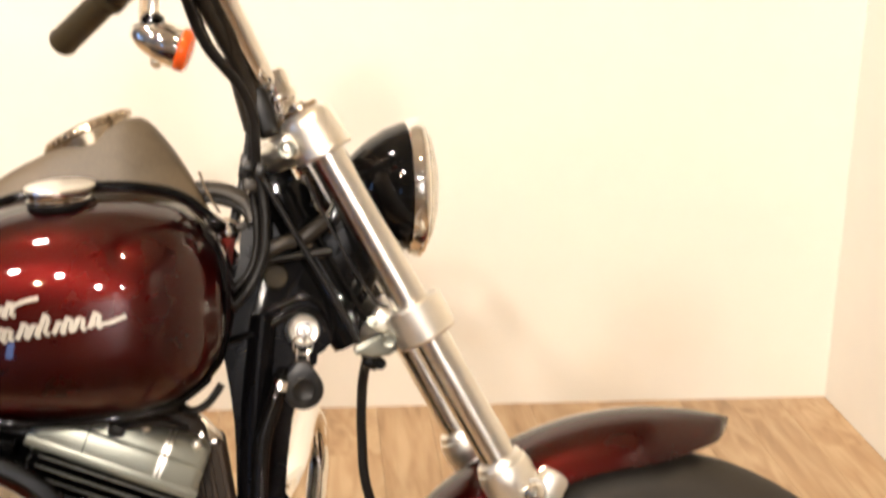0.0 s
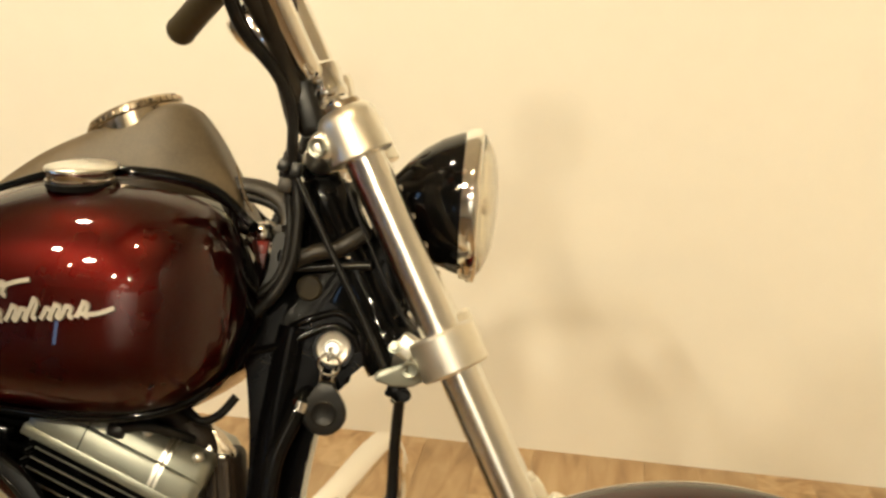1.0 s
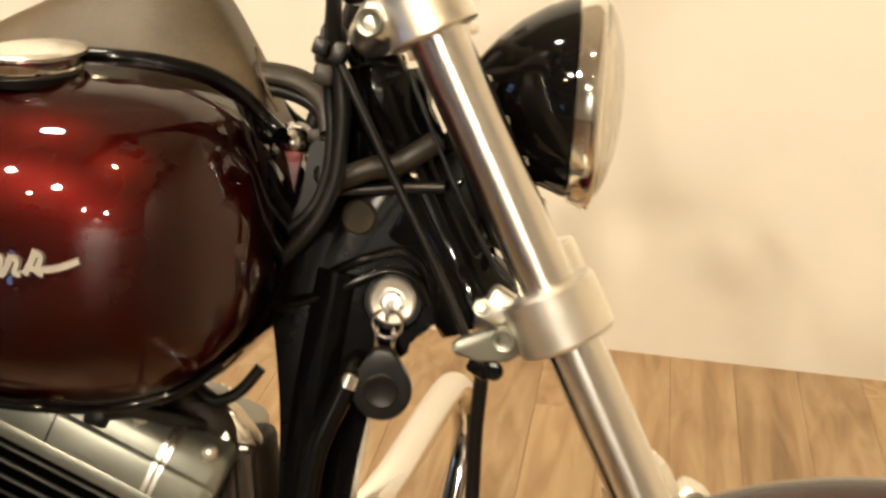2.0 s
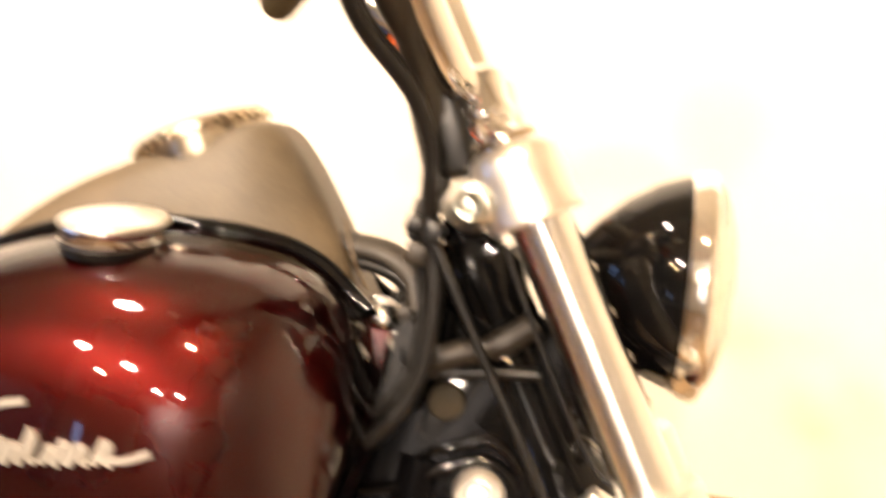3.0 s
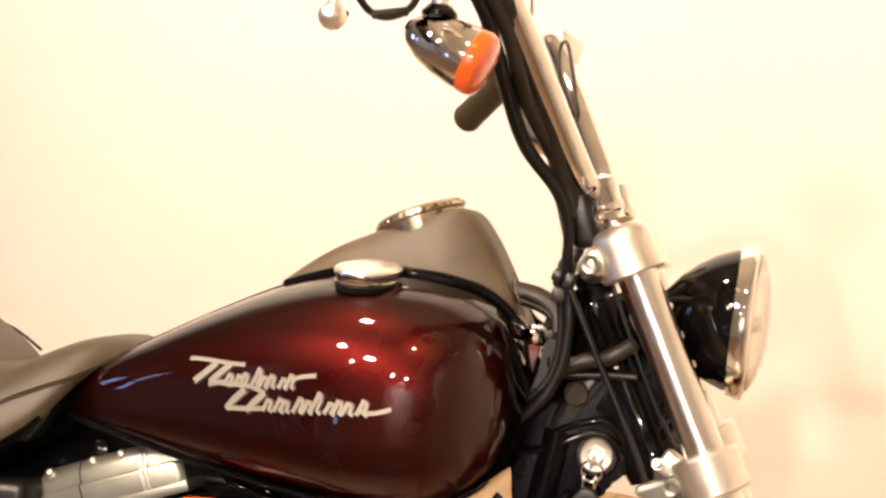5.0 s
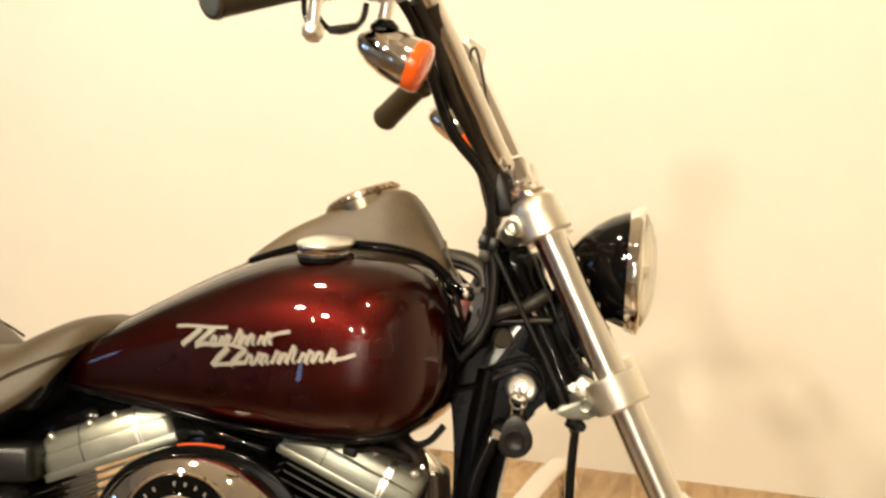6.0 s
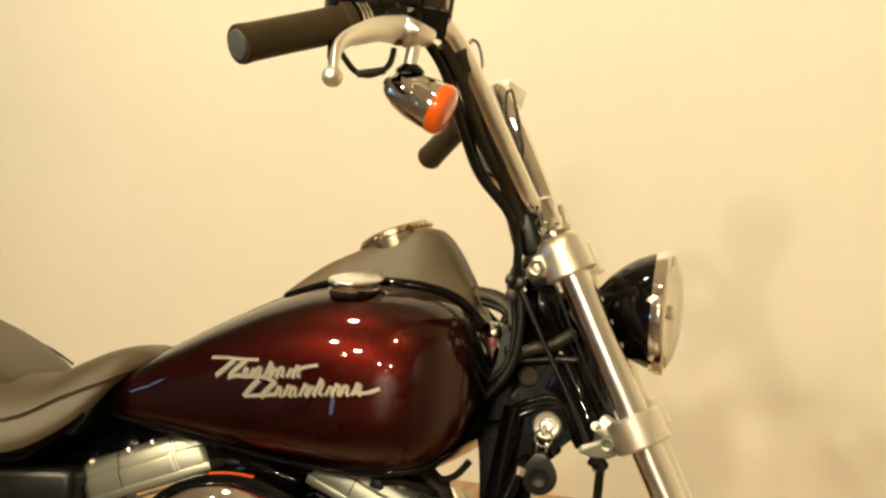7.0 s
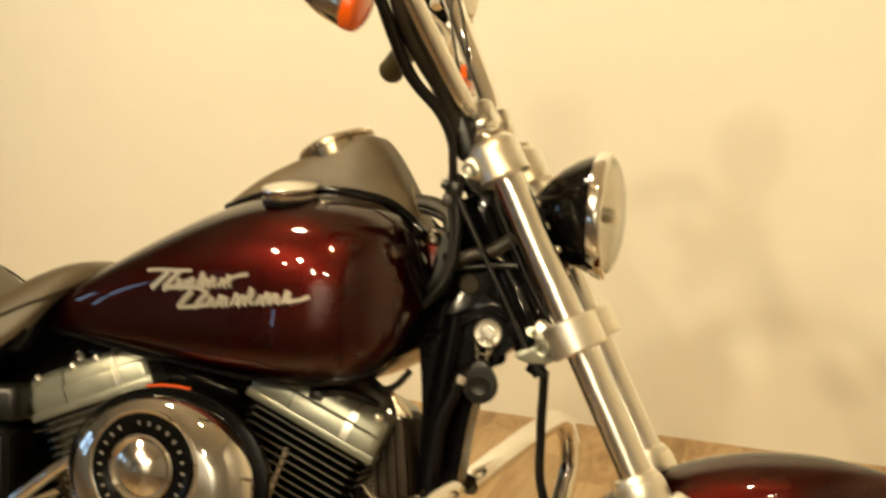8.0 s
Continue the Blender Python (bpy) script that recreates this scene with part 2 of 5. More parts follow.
def lathe(profile, origin, axis, seg=40, bm=None, squash=(1, 1)):
    """Revolve (along, radius) pairs round an axis through origin."""
    bm = bm or bmesh.new()
    o, d = Vector(origin), Vector(axis).normalized()
    up = V(0, 0, 1) if abs(d.z) < 0.9 else V(1, 0, 0)
    s = d.cross(up).normalized()
    u = s.cross(d)
    rings = [[o + d * a + (s * math.cos(t) * squash[0] + u * math.sin(t) * squash[1]) * max(r, 1e-4) for t in np.linspace(0, 2 * math.pi, seg, endpoint=False)] for a, r in profile]
    return loft(bm, rings)


def box(centre, size, rot=(0, 0, 0), bevel=0.003, bm=None, segs=2):
    bm = bm or bmesh.new()
    m = pose(*centre, *rot) @ Matrix.Diagonal((*size, 1))
    made = bmesh.ops.create_cube(bm, size=1, matrix=m)
    if bevel:
        edges = list({e for v in made["verts"] for e in v.link_edges})
        bmesh.ops.bevel(bm, geom=edges, offset=bevel, segments=segs, affect="EDGES", profile=0.5)
    return bm


def slab(outline, y0, y1, bevel=0.004, segs=3):
    """A plate cut to an (x, z) outline between two y's, with rounded edges."""
    bm = bmesh.new()
    loft(bm, [[V(x, y, z) for x, z in outline] for y in (y0, y1)])
    rim = [e for e in bm.edges if abs(e.verts[0].co.y - e.verts[1].co.y) < 1e-7]
    bmesh.ops.bevel(bm, geom=rim, offset=bevel, segments=segs, affect="EDGES", profile=0.5)
    return bm


def smooth_outline(pts, n=6):
    ring = [V(x, 0, z) for x, z in pts]
    out = []
    k = len(ring)
    for i in range(k):
        p0, p1, p2, p3 = (ring[(i + j) % k] for j in (-1, 0, 1, 2))
        for q in range(n):
            t = q / n
            v = 0.5 * ((2 * p1) + (p2 - p0) * t + (2 * p0 - 5 * p1 + 4 * p2 - p3) * t * t + (3 * p1 - p0 - 3 * p2 + p3) * t ** 3)
            out.append((v.x, v.z))
    return out


def bolt(place, axis, r=0.006, h=0.005, bm=None):
    """A hexagon head on a washer."""
    bm = bm or bmesh.new()
    lathe([(0, r * 1.35), (h * 0.25, r * 1.35), (h * 0.25, r)], place, axis, 16, bm)
    lathe([(h * 0.2, r), (h * 0.9, r), (h, r * 0.85)], place, axis, 6, bm)
    return bm


def acorn(place, axis, r=0.011, bm=None):
    prof = [(0, r * 1.25), (r * 0.3, r * 1.25), (r * 0.3, r)] + [(r * 0.6 + r * math.sin(a), r * math.cos(a)) for a in np.linspace(0, 1.45, 7)]
    return lathe(prof, place, axis, 20, bm)


def spread(xs, ys):
    """A smooth curve through the points, as a function."""
    xs, ys = np.array(xs), np.array(ys)
    slope = np.gradient(ys, xs)

    def f(x):
        i = int(np.clip(np.searchsorted(xs, x) - 1, 0, len(xs) - 2))
        h = xs[i + 1] - xs[i]
        t = min(max((x - xs[i]) / h, 0), 1)
        return float((2 * t ** 3 - 3 * t * t + 1) * ys[i] + (t ** 3 - 2 * t * t + t) * h * slope[i] + (3 * t * t - 2 * t ** 3) * ys[i + 1] + (t ** 3 - t * t) * h * slope[i + 1])
    return f


# ---- the room ----
WALL_Y, WALL_X, CEIL = 1.61, 1.306, 3.2
LEFT_X, FRONT_Y, EAST_END = -5.0, -7.0, 0.95


def wall(name, centre, size, label, mat=WALLPAINT):
    ob = new(name, finish(box((0, 0, 0), size, bevel=0), name, mat, smooth=False))
    ob.location = centre
    return tagged(ob, label, "wall", kind="structure")


xm, ym = (LEFT_X + WALL_X) / 2, (FRONT_Y + WALL_Y) / 2
wall("wall_north", (xm, WALL_Y + 0.06, CEIL / 2), (WALL_X - LEFT_X + 0.24, 0.12, CEIL), "plain cream painted wall behind the motorcycle")
# south wall with the shop's large window through it
SX0, SX1, SZ0, SZ1 = -4.25, -3.85, 0.85, 1.75
bm = bmesh.new()
for x0, x1, z0, z1 in ((LEFT_X - 0.12, SX0, 0, CEIL), (SX1, WALL_X + 0.12, 0, CEIL), (SX0, SX1, 0, SZ0), (SX0, SX1, SZ1, CEIL)):
    box(((x0 + x1) / 2, FRONT_Y - 0.06, (z0 + z1) / 2), (x1 - x0, 0.12, z1 - z0), bevel=0, bm=bm)
tagged(new("wall_south", finish(bm, "wall_south", WALLPAINT, smooth=False)), "cream painted wall with the shop window", "wall", kind="structure")
bm = bmesh.new()
for x in (SX0 + 0.03, SX1 - 0.03):
    box((x, FRONT_Y - 0.06, (SZ0 + SZ1) / 2), (0.06, 0.06, SZ1 - SZ0), bevel=0, bm=bm)
for z in (SZ0 + 0.03, SZ1 - 0.03):
    box(((SX0 + SX1) / 2, FRONT_Y - 0.06, z), (SX1 - SX0, 0.055, 0.06), bevel=0, bm=bm)
tagged(new("window_2", finish(bm, "window_2", PLASTIC, smooth=False)), "dark framed shop window", "window", kind="structure")
tagged(new("backdrop", finish(box(((SX0 + SX1) / 2, FRONT_Y - 0.5, 1.4), (4.2, 0.02, 2.8), bevel=0), "backdrop", SKYLIGHT, smooth=False)), "pale daylight outside the shop window", "backdrop", kind="structure")
wall("wall_east", (WALL_X + 0.06, (WALL_Y + EAST_END) / 2, CEIL / 2), (0.12, WALL_Y - EAST_END, CEIL), "plain cream painted side wall")
# unseen stretch, tinted tan to tone the stripes mirrored in the fork
wall("wall_east_far", (WALL_X + 0.06, (FRONT_Y + EAST_END) / 2, CEIL / 2), (0.12, EAST_END - FRONT_Y, CEIL), "unseen pale tan wall closing the showroom", DARKWALL)
# west wall with two daylight windows
WZ0, WZ1, WEST_WINDOWS = 0.95, 2.10, ((-2.40, -2.05), (-1.45, -0.85))
bm = bmesh.new()
spans = [FRONT_Y] + sorted(v for pair in WEST_WINDOWS for v in pair) + [WALL_Y]
for k, (y0, y1) in enumerate(zip(spans, spans[1:])):
    for z0, z1 in ([(0, CEIL)] if k % 2 == 0 else [(0, WZ0), (WZ1, CEIL)]):
        box((LEFT_X - 0.06, (y0 + y1) / 2, (z0 + z1) / 2), (0.12, y1 - y0, z1 - z0), bevel=0, bm=bm)
tagged(new("wall_west", finish(bm, "wall_west", GREYWALL, smooth=False)), "grey painted side wall with two windows", "wall", kind="structure")
for n, (y0, y1) in enumerate(WEST_WINDOWS):
    bm = bmesh.new()
    for y in (y0 + 0.03, y1 - 0.03):
        box((LEFT_X - 0.06, y, (WZ0 + WZ1) / 2), (0.06, 0.06, WZ1 - WZ0), bevel=0, bm=bm)
    for z in (WZ0 + 0.03, 1.55, WZ1 - 0.03):
        box((LEFT_X - 0.06, (y0 + y1) / 2, z), (0.055, y1 - y0, 0.06), bevel=0, bm=bm)
    name = ("window_1", "window_3")[n]
    tagged(new(name, finish(bm, name, PLASTIC, smooth=False)), "dark framed showroom window", "window", kind="structure")
tagged(new("backdrop", finish(box((LEFT_X - 0.5, -2.8, 1.4), (0.02, 6.4, 2.8), bevel=0), "backdrop", SKYLIGHT, smooth=False)), "pale daylight outside the windows", "backdrop", kind="structure")
ceil_ob = new("ceiling", finish(box((0, 0, 0), (WALL_X - LEFT_X + 0.24, WALL_Y - FRONT_Y + 0.24, 0.1), bevel=0), "ceiling", CEILPAINT, smooth=False))
ceil_ob.location = (xm, ym, CEIL + 0.05)
tagged(ceil_ob, "plain cream painted ceiling", "ceiling", kind="structure")
floor_ob = new("floor", finish(box((0, 0, 0), (WALL_X - LEFT_X + 0.24, WALL_Y - FRONT_Y + 0.24, 0.1), bevel=0), "floor", PLASTIC, smooth=False))
floor_ob.location = (xm, ym, -0.058)
tagged(floor_ob, "oak-coloured laminate plank floor", "floor", kind="structure")

# ---- the motorcycle ----
# x forward, y to its left, z up, leaning to its left on the side stand
BIKE = pose(0, -0.185, 0, 0, 0, 4.0) @ pose(0, 0, 0, -15.0, 0, 0)
bike = thing("motorcycle", "burgundy and chrome cruiser motorcycle leaning on its side stand", "motorcycle", BIKE)

# fork line in the bike's plane
FORK, DOWN, BACK = V(0.0355, 0, 1.016), V(0.469, 0, -0.883), V(-0.883, 0, -0.469)
TRACK = 0.097


def fork_at(s, y=0.0, back=0.0):
    """A point of the fork, whose far leg stands a little back: the bars are turned slightly."""
    return FORK + DOWN * s + BACK * back + V(-0.05 * (y + TRACK), y, 0)


# fuel tank
TX = [-0.630, -0.612, -0.57, -0.50, -0.42, -0.34, -0.26, -0.20, -0.15, -0.112, -0.086, -0.071, -0.062]
T_TOP = spread(TX, [0.812, 0.820, 0.834, 0.872, 0.917, 0.956, 0.982, 0.987, 0.984, 0.972, 0.950, 0.925, 0.895])
T_BOT = spread(TX, [0.788, 0.777, 0.768, 0.761, 0.752, 0.744, 0.739, 0.739, 0.745, 0.758, 0.779, 0.804, 0.838])
T_HALF = spread(TX, [0.025, 0.050, 0.076, 0.105, 0.131, 0.155, 0.174, 0.1825, 0.181, 0.167, 0.142, 0.115, 0.070])
T_POW, T_LOW = 2.35, 4.0


def tank_ring(x, n=56):
    zc, h, w = (T_TOP(x) + T_BOT(x)) / 2, (T_TOP(x) - T_BOT(x)) / 2, T_HALF(x)
    ring = []
    for a in np.linspace(0, 2 * math.pi, n, endpoint=False):
        c, s = math.cos(a), math.sin(a)
        p = T_POW if s >= 0 else T_LOW
        ring.append(V(x, math.copysign(abs(c) ** (2 / p), c) * w, zc + math.copysign(abs(s) ** (2 / p), s) * h))
    return ring


def tank_side(x, z, out=0.0):
    """The point of the tank's right side at x and z, lifted by out."""
    zc, h, w = (T_TOP(x) + T_BOT(x)) / 2, (T_TOP(x) - T_BOT(x)) / 2, T_HALF(x)
    k, p = min(abs(z - zc) / h, 0.999), T_POW if z >= zc else T_LOW
    return V(x, -w * (1 - k ** p) ** (1 / p) - out, z)


def tank_top(x, y, out=0.0):
    zc, h, w = (T_TOP(x) + T_BOT(x)) / 2, (T_TOP(x) - T_BOT(x)) / 2, T_HALF(x)
    k = min(abs(y) / w, 0.999)
    return V(x, y, zc + h * (1 - k ** T_POW) ** (1 / T_POW) + out)


bm = bmesh.new()
loft(bm, [tank_ring(x) for x in np.concatenate([np.linspace(-0.630, -0.57, 8), np.linspace(-0.56, -0.12, 40), np.linspace(-0.11, -0.062, 14)])])
tank = part("fuel_tank", bm, PAINT, bike, "dark burgundy metallic teardrop fuel tank", angle=60)
# lower seam of the tank
part("tank_seam", tube([tank_side(x, T_BOT(x) + 0.010, 0.0015) for x in np.linspace(-0.57, -0.09, 26)], 0.0042, 14, 3), BLACK, tank)

# filler cap
CAP_AT, CAP_UP = tank_top(-0.233, -0.100, 0.000), V(-0.05, -0.22, 0.97)
cap = part("filler_cap", lathe([(0, 0.0325), (0.003, 0.0335), (0.004, 0.0325), (0.010, 0.0328), (0.0115, 0.0340), (0.0135, 0.0335), (0.0135, 0.0)], CAP_AT, CAP_UP, 48), CHROME, tank, "round chrome filler cap with a satin top")
part("cap_top", lathe([(0.0115, 0.0350), (0.0140, 0.0355), (0.0155, 0.0342), (0.0168, 0.0290), (0.0177, 0.018), (0.0180, 0.0)], CAP_AT + V(0.001, 0.002, 0), CAP_UP, 48), ALLOY, cap, "satin silver cap top")
part("cap_gasket", lathe([(-0.006, 0.033), (0.000, 0.0345), (0.001, 0.033)], CAP_AT, CAP_UP, 40), RUBBER, cap)


# maker's badge: two staggered rows of slanted raised strokes that run together
def badge_stroke(name, parent, pts, width, out=0.0032, label=""):
    line = spline([V(x, 0, z) for x, z in pts], 5)
    rings = []
    for i, p in enumerate(line):
        d = (line[min(i + 1, len(line) - 1)] - line[max(i - 1, 0)]).normalized()
        n = V(-d.z, 0, d.x) * (width / 2)
        a, b = p + n, p - n
        rings.append([tank_side(a.x, a.z, 0.0003), tank_side(a.x * 0.85 + b.x * 0.15, a.z * 0.85 + b.z * 0.15, out), tank_side(b.x * 0.85 + a.x * 0.15, b.z * 0.85 + a.z * 0.15, out), tank_side(b.x, b.z, 0.0003)])
    return part(name, loft(bmesh.new(), rings), BADGE, parent, label, smooth=False)


def badge_row(parent, x0, z0, x1, z1, count, low, heights):
    """A run of slanted strokes over a baseline, each joined to the next at its foot."""
    pitch = (x1 - x0) / count
    for i in range(count):
        x, z, h = x0 + (i + 0.22 * math.sin(i * 2.3)) * pitch, z0 + (z1 - z0) * i / count, low * heights[i % len(heights)]
        badge_stroke("stroke", parent, [(x - 0.001, z), (x + h * 0.18, z + h * 0.5), (x + h * 0.36, z + h)], 0.0062)
        badge_stroke("stroke", parent, [(x + h * 0.30, z + h * 0.9), (x + pitch * 0.55 + h * 0.2, z + h * 0.72), (x + pitch * 0.62, z + h * 0.18), (x + pitch, z + 0.001)], 0.0050)


badge = badge_stroke("badge", bike, [(-0.402, 0.8690), (-0.380, 0.8712), (-0.352, 0.8722), (-0.330, 0.8740)], 0.0048, label="silver two-row badge of slanted strokes on the tank side")
badge_row(badge, -0.352, 0.8500, -0.268, 0.8605, 8, 0.0130, (1.0, 0.9, 1.05, 1.55, 0.9, 1.0, 0.8, 1.1))
badge_stroke("stroke", badge, [(-0.391, 0.8475), (-0.381, 0.8560), (-0.366, 0.8700)], 0.0085)
badge_stroke("stroke", badge, [(-0.371, 0.8500), (-0.362, 0.8590), (-0.348, 0.8720)], 0.0085)
badge_stroke("stroke", badge, [(-0.372, 0.8470), (-0.358, 0.8520), (-0.345, 0.8510)], 0.0060)
badge_stroke("stroke", badge, [(-0.274, 0.8680), (-0.262, 0.8730), (-0.247, 0.8765)], 0.0050)
badge_row(badge, -0.302, 0.8330, -0.190, 0.8475, 10, 0.0130, (0.95, 1.1, 0.9, 1.2, 0.95, 1.6, 0.9, 1.1, 0.95, 1.2))
badge_stroke("stroke", badge, [(-0.361, 0.8510), (-0.340, 0.8528), (-0.320, 0.8540), (-0.302, 0.8500)], 0.0056)
badge_stroke("stroke", badge, [(-0.322, 0.8290), (-0.313, 0.8400), (-0.302, 0.8505)], 0.0085)
badge_stroke("stroke", badge, [(-0.346, 0.8280), (-0.330, 0.8300), (-0.304, 0.8345)], 0.0056)
badge_stroke("stroke", badge, [(-0.346, 0.8270), (-0.338, 0.8380), (-0.326, 0.8500)], 0.0090)
badge_stroke("stroke", badge, [(-0.196, 0.8500), (-0.182, 0.8505), (-0.165, 0.8570)], 0.0052)

# console with its speedometer
CX = [-0.356, -0.337, -0.303, -0.25, -0.20, -0.168, -0.154, -0.129, -0.113, -0.099, -0.088, -0.076]
C_TOP = spread(CX, [0.957, 0.972, 0.997, 1.025, 1.0460, 1.0585, 1.0585, 1.034, 1.010, 0.985, 0.961, 0.942])
C_HALF = spread(CX, [0.026, 0.034, 0.043, 0.052, 0.058, 0.059, 0.057, 0.052, 0.048, 0.044, 0.040, 0.034])
bm, rings = bmesh.new(), []
for x in np.linspace(-0.356, -0.076, 40):
    w, zt = C_HALF(x), C_TOP(x)
    zb = tank_top(x, w).z - 0.006
    zb = min(zb, zt - 0.004)
    k = min((zt - zb) * 0.35, 0.016)
    wt = w - (zt - zb) * 0.16
    half = [(w, zb), (w - 0.001, zb + (zt - zb) * 0.25), (wt + k * 0.12, zt - k * 1.1), (wt - k * 0.25, zt - k * 0.35), (wt - k, zt - k * 0.05), (wt * 0.45, zt)]
    rings.append([V(x, -y, z) for y, z in half] + [V(x, y, z) for y, z in reversed(half)])
loft(bm, rings)
console = part("console", bm, WRINKLE, bike, "satin black console on top of the tank, warm glare in its colour", angle=50)
G_AT, G_UP = V(-0.210, 0, 1.038), V(-0.42, 0, 0.907)
gauge = part("speedometer", lathe([(-0.012, 0.047), (0.004, 0.048), (0.006, 0.0500), (0.011, 0.0500), (0.0135, 0.048), (0.0145, 0.0455), (0.012, 0.044), (0.006, 0.044), (0.004, 0.044)], G_AT, G_UP, 56), BEZEL, console, "round speedometer with a dark gold chrome bezel")
for k in range(36):
    a = k * math.pi / 18
    side, fore = V(0, 1, 0), V(0.907, 0, 0.42)
    part("bezel_notch", box(tuple(G_AT + G_UP * 0.0085 + (fore * math.cos(a) + side * math.sin(a)) * 0.0500), (0.0022, 0.0034, 0.0048), (0, -24.8, math.degrees(a)), 0.0005), BEZEL, gauge)
part("dial", lathe([(0.003, 0.044), (0.006, 0.044), (0.0061, 0.0)], G_AT, G_UP, 40), DIAL, gauge)
part("dial_glass", lathe([(0.010, 0.0435), (0.0125, 0.043), (0.0140, 0.028), (0.0143, 0.0)], G_AT, G_UP, 40), GLASS, gauge)
# thin bright strip that stands in for the highlight on the black trim
part("edge_highlight", tube([V(-0.095, -0.041, 0.998), V(-0.089, -0.0455, 0.981), V(-0.082, -0.049, 0.966), V(-0.074, -0.051, 0.954)], 0.0013, 8, 4), BEZEL, console)
# rubber trim round the console and the strap behind it
bm = bmesh.new()
for sgn in (-1, 1):
    line = [tank_top(x, sgn * (C_HALF(x) + 0.004), 0.001) for x in np.linspace(-0.345, -0.085, 14)] + [V(-0.072, sgn * 0.050, 0.938)]
    tube(line, 0.0065, 10, 3, bm)
part("console_trim", bm, BLACK, console)
bm = bmesh.new()
loft(bm, [[tank_top(x, y, o) for y, o in ((-0.030, -0.002), (-0.030, 0.002), (-0.014, 0.004), (0.014, 0.004), (0.030, 0.002), (0.030, -0.002))] for x in np.linspace(-0.575, -0.33, 20)])
part("tank_strap", bm, RUBBER, tank, "black strap along the tank top")


# seats
def seat_loft(xs, top, bot, half, power=2.6, n=40, flare=0.0):
    ft, fb, fh = spread(xs, top), spread(xs, bot), spread(xs, half)
    bm, rings = bmesh.new(), []
    for x in np.linspace(xs[0], xs[-1], 40):
        zc, h, w = (ft(x) + fb(x)) / 2, (ft(x) - fb(x)) / 2, fh(x)
        ring = []
        for a in np.linspace(0, 2 * math.pi, n, endpoint=False):
            c, s = math.cos(a), math.sin(a)
            z = math.copysign(abs(s) ** (2 / power), s)
            ring.append(V(x, math.copysign(abs(c) ** (2 / power), c) * w * (1 - flare * z), zc + z * h))
        rings.append(ring)
    return loft(bm, rings)


SX = [-1.00, -0.80, -0.72, -0.65, -0.61, -0.58, -0.555, -0.535, -0.518, -0.505]
S_TOP = [0.835, 0.822, 0.813, 0.824, 0.846, 0.860, 0.867, 0.868, 0.864, 0.856]
S_HALF = [0.150, 0.150, 0.145, 0.134, 0.122, 0.110, 0.092, 0.068, 0.048, 0.030]
S_BOT = [0.700, 0.688, 0.688, 0.704, 0.730, 0.762, 0.806, 0.832, 0.842, 0.847]
S_POW = 3.2
S_F = spread(SX, S_TOP), spread(SX, S_BOT), spread(SX, S_HALF)


def seat_half(below):
    """The rider seat's cushion, or the plastic pan that closes it from below."""
    bm = seat_loft(SX, S_TOP, S_BOT, S_HALF, S_POW, flare=0.20)
    bm.normal_update()
    bmesh.ops.delete(bm, geom=[f for f in bm.faces if (f.normal.z < -0.42) != below], context="FACES")
    return bm


seat = part("rider_seat", seat_half(False), LEATHER, bike, "black vinyl rider seat", angle=70)
part("seat_pan", seat_half(True), SATIN, seat, "black plastic seat pan")
SEAM_Z = spread([-0.98, -0.85, -0.703, -0.654, -0.623, -0.584, -0.551, -0.535], [0.760, 0.752, 0.752, 0.769, 0.788, 0.808, 0.825, 0.838])


def seat_side(x, z, sgn, out=0.0):
    """The point of the rider seat's side at x and z."""
    ft, fb, fh = S_F
    zc, h = (ft(x) + fb(x)) / 2, (ft(x) - fb(x)) / 2
    k = max(-0.98, min(0.98, (z - zc) / h))
    return V(x, sgn * (fh(x) * (1 - 0.20 * k) * (1 - abs(k) ** S_POW) ** (1 / S_POW) + out), z)


for sgn in (-1, 1):
    line = [seat_side(x, SEAM_Z(x), sgn, 0.0008) for x in np.linspace(-0.98, -0.540, 24)]
    part("seam", tube(line, 0.0010, 8, 3), GRIP, seat)
    part("piping", tube([p + V(0, 0, 0.004) for p in line], 0.0018, 8, 3), LEATHER, seat)
PX = [-1.27, -1.20, -1.08, -0.93, -0.85, -0.785, -0.735, -0.70]
pillion = part("pillion_seat", seat_loft(PX, [0.86, 0.898, 0.908, 0.900, 0.885, 0.860, 0.833, 0.808], [0.84, 0.815, 0.81, 0.80, 0.80, 0.80, 0.79, 0.79], [0.05, 0.085, 0.105, 0.115, 0.118, 0.115, 0.105, 0.09], 3.0), LEATHER, bike, "black vinyl passenger seat", angle=70)
for sgn in (-1, 1):
    line = [V(x, sgn * np.interp(x, PX, [0.05, 0.085, 0.105, 0.115, 0.118, 0.115, 0.105, 0.09]) * 0.985, np.interp(x, PX, [0.85, 0.87, 0.865, 0.862, 0.856, 0.845, 0.828, 0.81])) for x in np.linspace(-1.24, -0.72, 12)]
    part("seam", tube(line, 0.002, 8, 3), RUBBER, pillion)

# frame and neck
frame_bm = bmesh.new()
tube([V(-0.62, 0, 0.735), V(-0.35, 0, 0.775), V(-0.15, 0, 0.84), V(-0.05, 0, 0.90)], 0.030, 16, 6, frame_bm)
